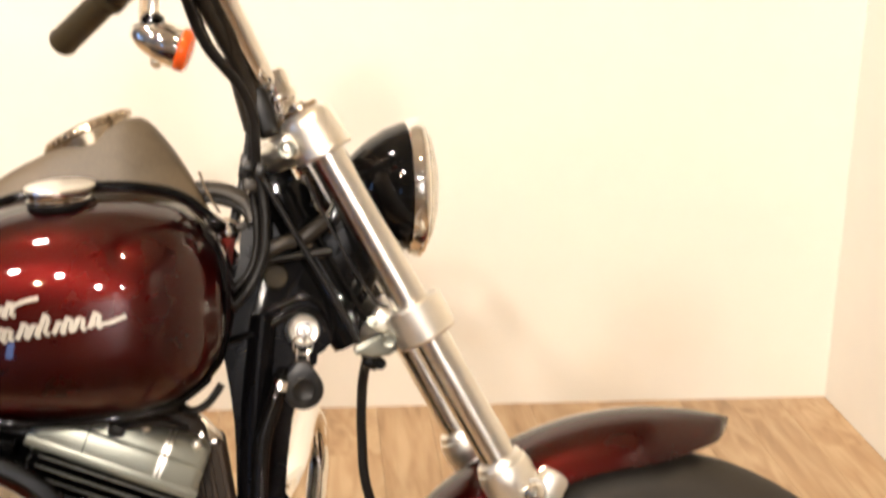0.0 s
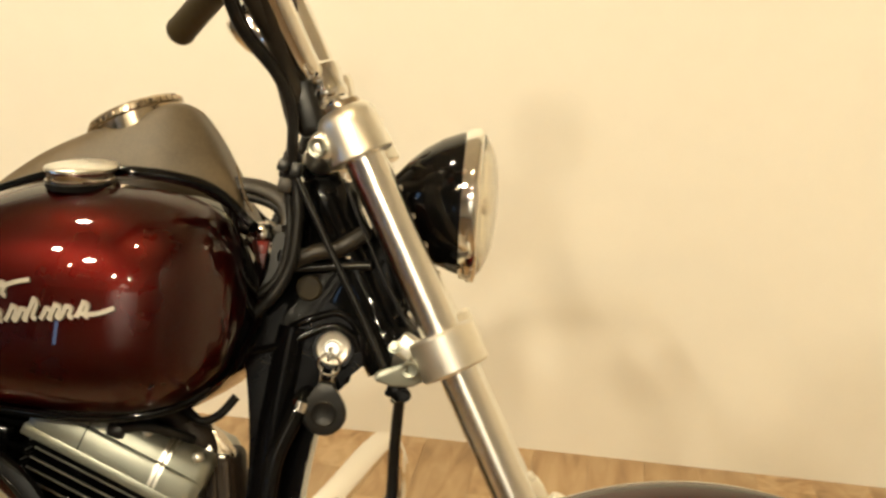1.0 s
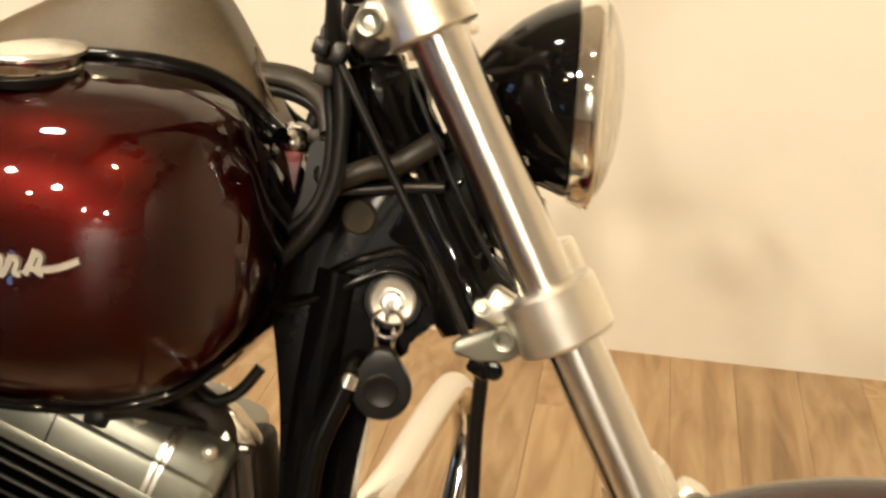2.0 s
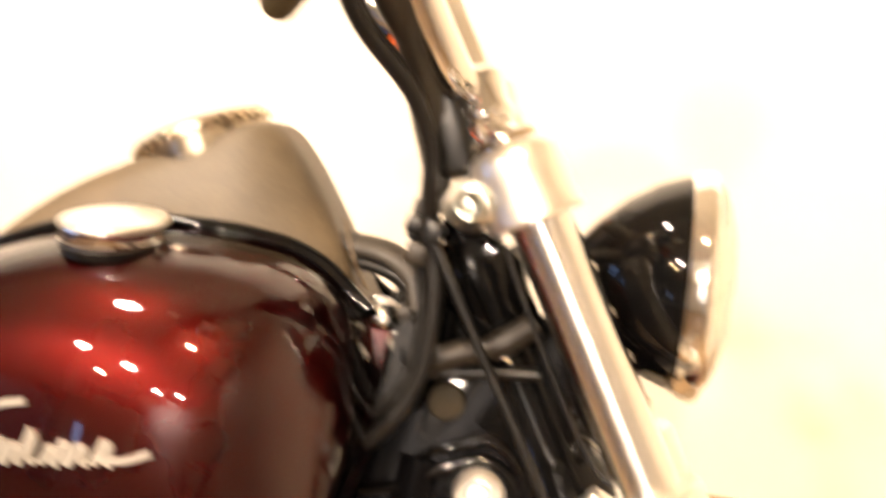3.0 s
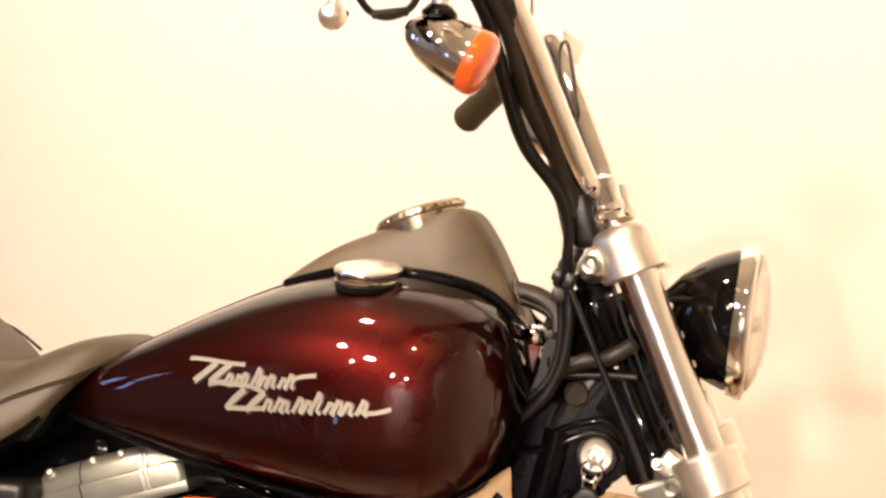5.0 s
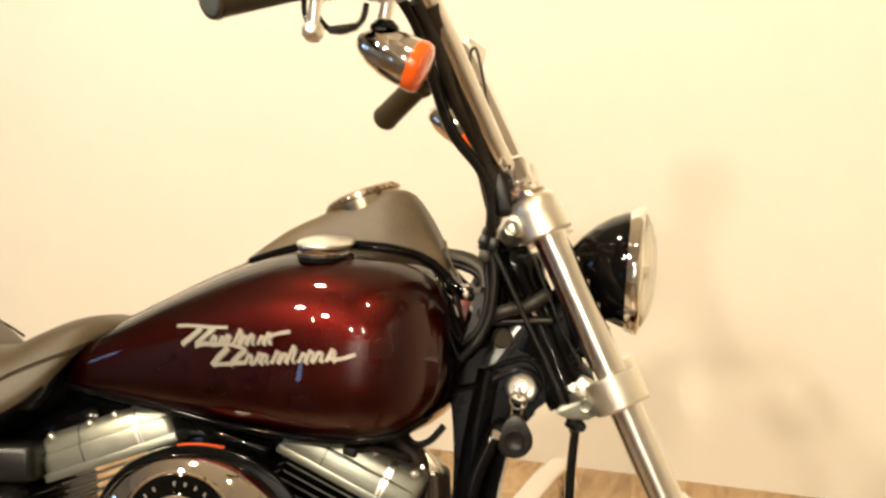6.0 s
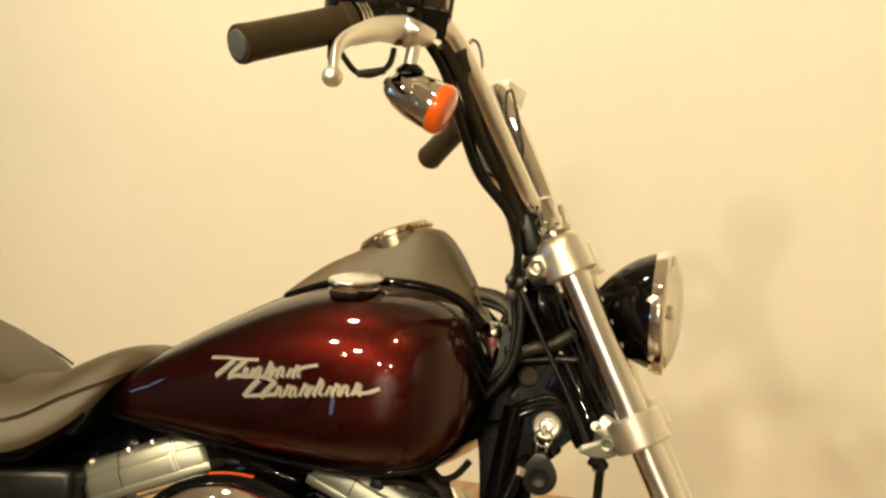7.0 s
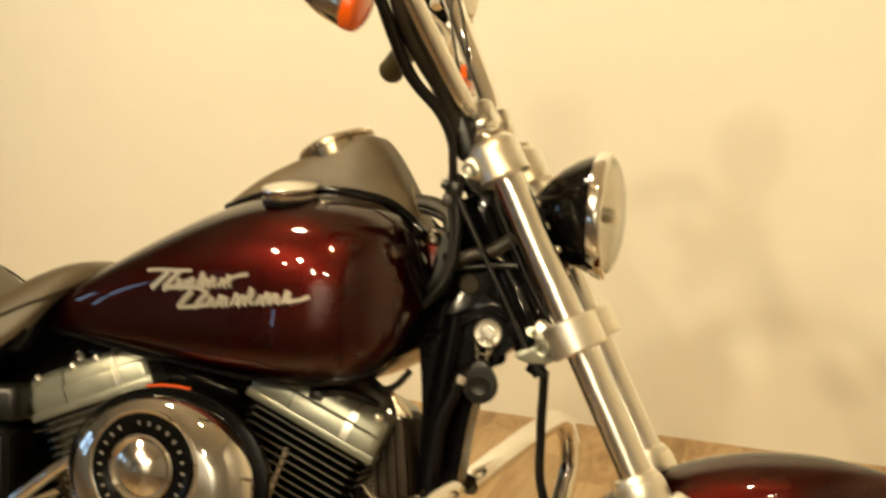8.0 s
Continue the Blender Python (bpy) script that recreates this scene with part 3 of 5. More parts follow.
for sgn in (-1, 1):
    tube([V(-0.03, sgn * 0.014, 0.84), V(-0.042, sgn * 0.016, 0.74), V(-0.050, sgn * 0.020, 0.60), V(-0.062, sgn * 0.06, 0.42), V(-0.09, sgn * 0.10, 0.22), V(-0.16, sgn * 0.11, 0.16), V(-0.70, sgn * 0.12, 0.16), V(-0.86, sgn * 0.13, 0.30), V(-0.88, sgn * 0.12, 0.62), V(-0.70, sgn * 0.09, 0.70)], 0.018, 14, 6, frame_bm)
main_frame = part("frame", frame_bm, SATIN, bike, "gloss black tubular frame")
part("steering_head", lathe([(0.0, 0.034), (0.015, 0.036), (0.03, 0.030), (0.15, 0.030), (0.165, 0.036), (0.19, 0.034)], fork_at(0.015, 0, 0.055), DOWN, 28), BLACK, main_frame)
neck = part("neck_cover", slab(smooth_outline([(-0.098, 0.885), (-0.060, 0.900), (-0.030, 0.915), (0.000, 0.925), (0.045, 0.870), (0.056, 0.825), (0.038, 0.800), (0.012, 0.776), (-0.006, 0.700), (-0.024, 0.560), (-0.062, 0.560), (-0.066, 0.720), (-0.080, 0.820)], 5), -0.024, 0.024, 0.007), SATIN, main_frame, "black cast neck cover", angle=50)
part("rib", tube([V(-0.034, -0.022, 0.838), V(-0.022, -0.025, 0.845), V(-0.006, -0.026, 0.852), V(0.015, -0.026, 0.858), V(0.029, -0.025, 0.851), V(0.038, -0.022, 0.838)], 0.0040, 12, 6), BLACK, neck)
part("rib", tube([V(-0.070, -0.022, 0.812), V(-0.042, -0.025, 0.820), V(-0.023, -0.026, 0.829), V(0.001, -0.026, 0.841), V(0.018, -0.026, 0.843), V(0.032, -0.025, 0.834), V(0.038, -0.023, 0.820)], 0.0044, 12, 6), BLACK, neck)
part("round_plug", lathe([(0, 0.0132), (0.003, 0.0132), (0.005, 0.0115), (0.005, 0)], V(-0.016, -0.023, 0.881), V(0, -1, 0), 28), GRIP, neck)
# ignition lock, key and fob
LOCK = V(0.013, -0.020, 0.821)
lock = part("ignition_lock", lathe([(-0.01, 0.024), (0.002, 0.024), (0.006, 0.021), (0.006, 0.0)], LOCK, V(0, -1, 0.05), 32), BLACK, neck)
part("lock_ring", lathe([(0.004, 0.0175), (0.009, 0.0175), (0.011, 0.0155), (0.0095, 0.010), (0.007, 0.0095), (0.007, 0.0)], LOCK, V(0, -1, 0.05), 32), ALLOY, lock, "satin silver ignition ring")
part("lock_barrel", lathe([(0.006, 0.0085), (0.013, 0.0085), (0.0145, 0.007), (0.0145, 0.0)], LOCK, V(0, -1, 0.05), 24), CHROME, lock)
key_bm = box(tuple(LOCK + V(-0.001, -0.022, -0.004)), (0.003, 0.018, 0.014), bevel=0.001)
part("key", key_bm, CHROME, lock)
bm = bmesh.new()
for dx in (-0.006, 0.006):
    ring_pts = [V(0.010 + dx, -0.036 + 0.003 * math.cos(a), 0.793 + 0.009 * math.sin(a)) for a in np.linspace(0, 2 * math.pi, 17)]
    tube(ring_pts, 0.0016, 8, 2, bm)
ring_pts = [V(0.011 + 0.011 * math.cos(a), -0.034, 0.806 + 0.011 * math.sin(a)) for a in np.linspace(0, 2 * math.pi, 21)]
tube(ring_pts, 0.0014, 8, 2, bm)
part("key_ring", bm, CHROME, lock)
drop = [(0.010 + 0.0225 * math.cos(a), 0.757 + 0.0225 * math.sin(a)) for a in np.linspace(radians(150), radians(390), 22)]
drop += [(0.022, 0.780), (0.017, 0.789), (0.003, 0.789), (-0.002, 0.780)]
fob = part("key_fob", slab(drop, -0.042, -0.031, 0.003), PLASTIC, lock, "black drop-shaped key fob")
part("fob_button", lathe([(0, 0.0130), (0.0012, 0.0130), (0.0018, 0.0118), (0.0010, 0.0105), (0.0010, 0)], V(0.010, -0.042, 0.757), V(0, -1, 0), 28), RUBBER, fob)
# bolts and brackets at the tank's front mount
bm = acorn(V(-0.067, -0.014, 0.931), V(0, -1, 0.15), 0.0125)
lathe([(-0.03, 0.008), (0, 0.008)], V(-0.067, -0.014, 0.931), V(0, -1, 0.15), 14, bm)
part("mount_nut", bm, CHROME, main_frame, "chrome acorn nut")
part("mount_nut", acorn(V(-0.090, -0.052, 0.925), V(0.2, -1, 0.2), 0.007), CHROME, main_frame)
part("mount_nut", acorn(V(-0.083, -0.047, 0.934), V(0.2, -1, 0.2), 0.0055), CHROME, main_frame)
part("mount_bracket", box((-0.053, -0.014, 0.937), (0.024, 0.016, 0.011), (0, -18, 0), 0.002), SLEEVE, main_frame)
part("mount_stud", tube([V(-0.046, -0.017, 0.939), V(-0.036, -0.017, 0.9425)], 0.0035, 12, 1), CHROME, main_frame)
part("tank_bracket", slab([(-0.085, 0.926), (-0.058, 0.926), (-0.064, 0.885), (-0.078, 0.870)], -0.034, -0.020, 0.001), PAINT, main_frame)
plate = bmesh.new()
outer = smooth_outline([(-0.052, 0.931), (-0.036, 0.934), (-0.034, 0.915), (-0.042, 0.890), (-0.060, 0.866), (-0.070, 0.858), (-0.066, 0.872), (-0.056, 0.897)], 4)
hole = [(-0.0445 + 0.0035 * math.cos(a), 0.911 + 0.0065 * math.sin(a)) for a in np.linspace(0.6, 0.6 + 2 * math.pi, len(outer), endpoint=False)]
turn = min(range(len(hole)), key=lambda k: (hole[k][0] - outer[0][0]) ** 2 + (hole[k][1] - outer[0][1]) ** 2)
hole = hole[turn:] + hole[:turn]
if (hole[1][0] - hole[0][0]) * (outer[1][0] - outer[0][0]) + (hole[1][1] - hole[0][1]) * (outer[1][1] - outer[0][1]) < 0:
    hole = [hole[0]] + hole[:0:-1]
loft(plate, [[V(x, y, z) for x, z in ring] for ring, y in ((hole, -0.036), (outer, -0.036), (outer, -0.042), (hole, -0.042), (hole, -0.036))], caps=False)
part("plate_backing", box((-0.045, -0.030, 0.910), (0.016, 0.008, 0.030), (0, 12, 0), 0.002), PLASTIC, main_frame)
part("head_plate", plate, PLASTIC, main_frame, "brown-black bracket plate with an oval hole", angle=50)

# ---- front fork ----
fork = part("fork", lathe([(-0.02, 0.014), (0.20, 0.014)], fork_at(0, 0, 0.055), DOWN, 16), BLACK, bike, "chrome telescopic front fork with satin aluminium clamps")
for sgn in (-1, 1):
    y = sgn * TRACK
    tube_ob = part("fork_tube", lathe([(-0.03, 0.0198), (0.42, 0.0198)], (0, 0, 0), (0, 0, 1), 64), HARDCHROME, fork, "chrome fork tube")
    tube_ob.matrix_local = Matrix.Translation(fork_at(0, y, -0.0015)) @ DOWN.to_track_quat("Z", "Y").to_matrix().to_4x4()
    part("fork_cap", lathe([(-0.056, 0.0), (-0.056, 0.010), (-0.053, 0.0135), (-0.047, 0.0145), (-0.046, 0.020), (-0.040, 0.022)], fork_at(0, y), DOWN, 28), CHROME, fork)
    slider = part("fork_slider", lathe([(0.385, 0.0235), (0.388, 0.0285), (0.397, 0.0305), (0.412, 0.0305), (0.418, 0.0285), (0.50, 0.0285), (0.52, 0.031), (0.74, 0.031), (0.80, 0.027), (0.815, 0.02), (0.815, 0)], fork_at(0, y), DOWN, 36), ALLOY, fork, "polished aluminium fork slider")
    part("dust_seal", lathe([(0.379, 0.0220), (0.380, 0.0250), (0.386, 0.0270)], fork_at(0, y), DOWN, 28), ALLOY, slider)
    part("fender_bolt", acorn(fork_at(0.425, y + sgn * 0.024, -0.012), V(-0.1, sgn, 0.05), 0.0125), CHROME, slider, "chrome fender nut")
    part("slider_lug", box(tuple(fork_at(0.44, y + sgn * 0.012, -0.022)), (0.030, 0.034, 0.060), (0, 28, 0), 0.008), ALLOY, slider)
# upper clamp
clamp = bmesh.new()
for sgn in (-1, 1):
    y = sgn * TRACK
    lathe([(-0.046, 0.014), (-0.0455, 0.0215), (-0.043, 0.0255), (-0.036, 0.0292), (-0.026, 0.0302), (-0.002, 0.0306), (0.0005, 0.0316), (0.0030, 0.0316), (0.0045, 0.0300), (0.0045, 0.018)], fork_at(0, y), DOWN, 48, clamp)
    tube([fork_at(-0.020, y * 0.95, 0.005), fork_at(-0.020, y * 0.6, 0.030), fork_at(-0.020, 0, 0.045)], 0.0175, 14, 6, clamp)
    box(tuple(fork_at(-0.020, sgn * (TRACK + 0.004), 0.030)), (0.026, 0.034, 0.024), (0, 28, 0), 0.007, clamp, 3)
upper_clamp = part("upper_clamp", clamp, ALLOY, fork, "satin aluminium upper fork clamp")
for sgn in (-1, 1):
    part("pinch_bolt", lathe([(0, 0.0095), (0.004, 0.0095), (0.0055, 0.0085), (0.0045, 0.0055), (0.0005, 0.005), (0.0005, 0)], fork_at(-0.0194, sgn * (TRACK + 0.020), 0.034), V(-0.25, sgn, -0.1), 24), CASTING, upper_clamp)
    part("cap_ring", lathe([(-0.052, 0.0165), (-0.0515, 0.0190), (-0.047, 0.0195), (-0.044, 0.0190)], fork_at(0, sgn * TRACK), DOWN, 28), BEZEL, upper_clamp)
# lower clamp
clamp = bmesh.new()
for sgn in (-1, 1):
    y = sgn * TRACK
    lathe([(0.186, 0.020), (0.186, 0.0315), (0.1885, 0.0335), (0.224, 0.0335), (0.2265, 0.0315), (0.2265, 0.020)], fork_at(0, y), DOWN, 48, clamp)
    tube([fork_at(0.206, y * 0.9, 0.012), fork_at(0.206, y * 0.55, 0.036), fork_at(0.206, 0, 0.050)], 0.0175, 14, 6, clamp)
    box(tuple(fork_at(0.188, sgn * (TRACK - 0.010), 0.034)), (0.022, 0.024, 0.024), (0, 28, 0), 0.005, clamp, 3)
lower_clamp = part("lower_clamp", clamp, ALLOY, fork, "satin aluminium lower fork clamp")
for sgn in (-1, 1):
    part("pinch_bolt", lathe([(0, 0.0085), (0.006, 0.0085), (0.008, 0.0072), (0.007, 0.0045), (0.003, 0.004), (0.003, 0)], V(0.099, sgn * (TRACK + 0.004), 0.815), V(-0.2, sgn, -0.1), 24), CASTING, lower_clamp)
    part("clamp_bolt", bolt(V(0.082, sgn * (TRACK + 0.003), 0.834), V(-0.2, sgn, 0.3), 0.0045, 0.006), CASTING, lower_clamp)
for sgn in (-1, 1):
    part("yoke_arm", slab([(0.062, 0.805), (0.066, 0.809), (0.080, 0.814), (0.104, 0.826), (0.110, 0.802), (0.100, 0.796), (0.080, 0.795), (0.064, 0.799), (0.066, 0.802)], sgn * (TRACK - 0.022), sgn * (TRACK - 0.006), 0.003), CASTING, lower_clamp, "grey cast yoke arm")
part("brake_line_block", box((0.083, -0.062, 0.789), (0.018, 0.024, 0.018), (0, 28, 0), 0.003), BLACK, lower_clamp)
part("hose_bolt", bolt(V(0.092, -0.073, 0.786), V(0, -1, 0), 0.005, 0.007), BLACK, lower_clamp)
# inner covers and cable guides between the tubes
part("head_cover", slab([(-0.040, 0.985), (0.004, 1.002), (0.072, 0.868), (0.060, 0.850), (0.010, 0.860), (-0.034, 0.900)], -0.020, 0.020, 0.003), BLACK, fork, "black cover over the steering head")
part("fork_shroud", box(tuple(fork_at(0.098, 0, 0.004)), (0.072, 0.050, 0.176), (0, 28, 0), 0.006), BLACK, fork)
# two thin gold strips added on the shroud's right face
part("gold_strip", box((0.012, -0.0265, 0.938), (0.0050, 0.002, 0.017), (0, -28, 0), 0.0005), GOLD, fork, "small gold strip")
part("gold_strip", box((0.0385, -0.0265, 0.8885), (0.0050, 0.002, 0.026), (0, -28, 0), 0.0005), GOLD, fork, "small gold strip")
part("shroud_bolt", bolt(V(0.022, -0.025, 0.915), V(0.1, -1, 0.2), 0.0035, 0.005), BEZEL, fork)
part("shroud_bolt", bolt(V(0.064, -0.024, 0.846), V(0.1, -1, 0.2), 0.0060, 0.007), BLACK, fork)
for k in range(5):
    part("shroud_rib", box(tuple(fork_at(0.045 + k * 0.030, -0.026, 0.030)), (0.004, 0.006, 0.012), (0, 28, 0), 0.0015), BLACK, fork)
for s0 in (0.045, 0.075, 0.105, 0.135):
    part("trim_stud", acorn(fork_at(s0, -0.080, -0.019), V(0.6, -1, 0), 0.0035), CHROME, fork)

# ---- headlight ----
HL = V(0.142, -0.008, 0.978)
hl = part("headlight", lathe([(-0.092, 0.0), (-0.091, 0.012), (-0.078, 0.026), (-0.066, 0.040), (-0.050, 0.054), (-0.032, 0.065), (-0.014, 0.072), (0.0, 0.0745), (0.004, 0.0745), (0.004, 0.070)], HL, V(1, 0, 0), 56), BLACK, bike, "black bullet headlight with chrome trim ring")
part("trim_ring", lathe([(-0.010, 0.0735), (-0.0085, 0.0765), (-0.002, 0.0783), (0.003, 0.0788), (0.007, 0.0778), (0.0090, 0.0755), (0.0092, 0.0725), (0.006, 0.0705)], HL, V(1, 0, 0), 64), CHROME, hl, "chrome headlight ring")
part("reflector", lathe([(-0.048, 0.0), (-0.048, 0.012), (-0.044, 0.026), (-0.032, 0.046), (-0.016, 0.060), (0.004, 0.0695), (0.006, 0.0695)], HL, V(1, 0, 0), 48), REFLECTOR, hl)
part("lens", lathe([(0.0050, 0.0735), (0.0090, 0.0722), (0.0135, 0.0670), (0.0185, 0.0560), (0.0228, 0.0400), (0.0252, 0.0200), (0.0258, 0.0), (0.0238, 0.0), (0.0232, 0.0200), (0.0208, 0.0400), (0.0165, 0.0550), (0.0115, 0.0655), (0.0070, 0.0710)], HL, V(1, 0, 0), 56), FLUTED, hl, "clear domed pressed-glass lens")
part("bulb_shield", lathe([(-0.048, 0.006), (0.002, 0.006), (0.004, 0.010), (0.014, 0.010), (0.017, 0.007), (0.017, 0.0)], HL, V(1, 0, 0), 24), CHROME, hl)
part("ring_screw", box((0.145, -0.008, 0.9015), (0.009, 0.008, 0.007), bevel=0.002), CHROME, hl)
part("headlight_bracket", tube([V(0.094, -0.004, 0.915), V(0.090, 0, 0.885), V(0.082, 0, 0.865)], 0.012, 14, 6), BLACK, hl)

# ---- handlebar ----
BAR = [V(-0.020, 0, 1.092), V(-0.021, -0.046, 1.092), V(-0.029, -0.074, 1.102), V(-0.055, -0.108, 1.155), V(-0.087, -0.150, 1.222), V(-0.112, -0.186, 1.270), V(-0.131, -0.215, 1.288), V(-0.160, -0.262, 1.284), V(-0.200, -0.322, 1.262), V(-0.278, -0.428, 1.212)]


def mirror(p):
    return V(p.x, -p.y, p.z)


SAG = V(-0.009, 0, -0.012)   # the left end hangs a little lower
bar = part("handlebar", tube([mirror(p) + SAG * w + V(-0.012, 0, 0) * k for p, w, k in zip(reversed(BAR), (1, 0.9, 0.6, 0.3, 0.1, 0, 0, 0, 0), (0, 0, 0.3, 0.6, 0.8, 0.6, 0.0, -0.4, -0.4))] + BAR, 0.0138, 24, 8), CHROME, bike, "chrome pullback handlebar")
for sgn in (-1, 1):
    f = (lambda p: p) if sgn < 0 else mirror
    end, inner = BAR[-1], BAR[-2] + (BAR[-1] - BAR[-2]) * 0.06
    d = (end - inner).normalized()
    low = V(0, 0, 0) if sgn < 0 else SAG
    ln = (end - inner).length
    grip = part("grip", lathe([(-0.004, 0.0150), (-0.004, 0.0250), (0.006, 0.0250), (0.008, 0.0205), (ln * 0.5, 0.0200), (ln - 0.006, 0.0205), (ln, 0.0215), (ln + 0.004, 0.0205), (ln + 0.004, 0.0)], f(inner) + low, f(d), 28), GRIP, bar, "black rubber grip")
    part("end_cap", lathe([(ln + 0.003, 0.0165), (ln + 0.0065, 0.0155), (ln + 0.0075, 0.010), (ln + 0.0075, 0)], f(inner) + low, f(d), 24), CAPGREY, grip, "grey end cap")
    c = BAR[-2] + (BAR[-3] - BAR[-2]) * 0.45
    part("switch_housing", lathe([(-0.034, 0.020), (-0.032, 0.024), (-0.004, 0.0255), (0.0, 0.0215), (0.003, 0.0255), (0.030, 0.0245), (0.034, 0.020)], f(c) + low * 0.7, f(d), 24), BLACK, bar, "black switch housing")
    part("switch_button", box(tuple(f(c + V(-0.012, -0.012, 0.012))), (0.014, 0.014, 0.012), (0, 20, 40 * -sgn), 0.003), PLASTIC, bar)
    # lever perch, master cylinder and lever
    pr = BAR[-3] + (BAR[-4] - BAR[-3]) * 0.35
    part("lever_perch", box(tuple(f(pr + V(0.020, -0.005, -0.004))), (0.046, 0.034, 0.034), (0, 15, -55 * -sgn), 0.006), BLACK if sgn < 0 else ALLOY, bar)
    if sgn < 0:
        master = part("master_cylinder", box((-0.172, -0.255, 1.312), (0.046, 0.052, 0.040), (0, 4, -50), 0.007, None, 3), BLACK, bar, "black brake master cylinder")
        part("reservoir_lid", box((-0.171, -0.255, 1.336), (0.050, 0.056, 0.009), (0, 4, -50), 0.003), BLACK, master)
        part("sight_glass", lathe([(0, 0.0075), (0.003, 0.0075), (0.004, 0.006), (0.004, 0)], V(-0.182, -0.283, 1.308), V(-0.5, -0.8, 0.1), 20), CHROME, master)
        part("switch_cover", box((-0.131, -0.222, 1.310), (0.020, 0.040, 0.046), (0, 8, -50), 0.005), GRIP, bar, "dark switch cover on the bar")
        part("cover_edge", box((-0.1305, -0.228, 1.2905), (0.026, 0.034, 0.005), (0, 8, -50), 0.0015), BEZEL, bar)
        part("stalk_bracket", box((-0.1555, -0.290, 1.268), (0.013, 0.016, 0.046), (0, -8, -20), 0.003), SLEEVE, bar, "dark upright signal bracket")
        for k in range(3):
            part("clamp_ring", lathe([(-0.002, 0.0225), (-0.0015, 0.0262 - 0.001 * k), (0.0015, 0.0262 - 0.001 * k), (0.002, 0.0225)], BAR[-2] + (BAR[-3] - BAR[-2]) * (0.02 + 0.085 * k), d, 28), CHROME, bar)
        part("switch_block", box((-0.207, -0.322, 1.285), (0.040, 0.038, 0.034), (0, 18, -52), 0.008, None, 3), BLACK, bar, "black switch block beside the grip")
        part("wire_guard", tube([V(-0.206, -0.330, 1.262), V(-0.208, -0.350, 1.238), V(-0.202, -0.370, 1.214), V(-0.190, -0.385, 1.196), V(-0.182, -0.392, 1.192)], 0.0030, 10, 6), BLACK, bar, "thin black wire guard")
        part("lever_link", tube([V(-0.214, -0.300, 1.232), V(-0.206, -0.275, 1.218), V(-0.192, -0.270, 1.213), V(-0.177, -0.270, 1.217), V(-0.166, -0.268, 1.228), V(-0.164, -0.264, 1.246)], 0.0034, 10, 6), SLEEVE, bar, "thin dark cable under the lever")
        part("cable_end", box((-0.186, -0.272, 1.2165), (0.034, 0.012, 0.008), (0, -12, 10), 0.003), SLEEVE, bar)
    root = pr + V(0.026, -0.020, -0.026)
    lever_line = [root, root + V(-0.012, -0.025, -0.002), V(-0.151, -0.290, 1.262), V(-0.1625, -0.345, 1.2506), V(-0.1674, -0.405, 1.2306), V(-0.1688, -0.445, 1.209), V(-0.162, -0.472, 1.178)]
    if sgn > 0:
        lever_line[2:5] = [p + SAG * 0.7 for p in lever_line[2:5]]
    bm = tube([f(p) for p in lever_line], [0.012, 0.0175, 0.0180, 0.0140, 0.0110, 0.0100, 0.008], 16, 6, flat=0.62)
    lathe([(-0.0105, 0.0), (-0.009, 0.006), (-0.004, 0.010), (0.0, 0.0108), (0.004, 0.010), (0.009, 0.006), (0.0105, 0)], f(V(-0.162, -0.472, 1.176)), V(0, 0, 1), 18, bm)
    part("lever", bm, ALLOY, bar, "polished aluminium hand lever")
    # turn signal on its stalk
    LENS_AT, AX = f(V(-0.099, -0.280, 1.178)) + (V(0, 0, 0) if sgn < 0 else V(-0.0167, -0.0260, -0.0125)), f(V(0.925, 0.03, -0.36))
    sig = part("turn_signal", lathe([(-0.072, 0.0), (-0.071, 0.007), (-0.064, 0.014), (-0.050, 0.0215), (-0.032, 0.0265), (-0.012, 0.0285), (-0.006, 0.0285), (-0.006, 0.025)], LENS_AT, AX, 32), CHROME, bar, "chrome bullet turn signal with amber lens")
    part("amber_lens", lathe([(-0.007, 0.0272), (-0.006, 0.0290), (0.002, 0.0293), (0.007, 0.0275), (0.0105, 0.0215), (0.0120, 0.012), (0.0125, 0.0)], LENS_AT, AX, 32), AMBER_LENS, sig, "amber plastic lens")
    part("stalk", tube([LENS_AT + AX * -0.045 + V(0, 0, 0.015), LENS_AT + AX * -0.040 + V(0, 0, 0.055), f(pr + V(0.010, -0.010, -0.010)) if sgn < 0 else LENS_AT + V(-0.060, -0.020, 0.095)], 0.0075, 14, 5), ALLOY, sig)
    part("stalk_collar", lathe([(0, 0.016), (0.004, 0.016), (0.010, 0.010)], LENS_AT + AX * -0.042 + V(0, 0, 0.022), V(0, 0, 1), 18), BLACK, sig)
# round mirror on the throttle side
mirror_ob = part("rear_mirror", lathe([(-0.040, 0.0), (-0.038, 0.016), (-0.028, 0.036), (-0.012, 0.053), (0.0, 0.060), (0.004, 0.060), (0.005, 0.056), (0.002, 0.055), (0.002, 0.0)], V(-0.167, -0.406, 1.424), V(-0.38, -0.92, 0.08), 40), CHROME, bar, "round chrome rear-view mirror on a stalk")
part("mirror_stalk", tube([V(-0.122, -0.205, 1.292), V(-0.113, -0.270, 1.345), V(-0.120, -0.335, 1.388), V(-0.148, -0.372, 1.418)], 0.0042, 12, 6), CHROME, mirror_ob)
# risers
RISE = V(-0.35, 0, 1).normalized()
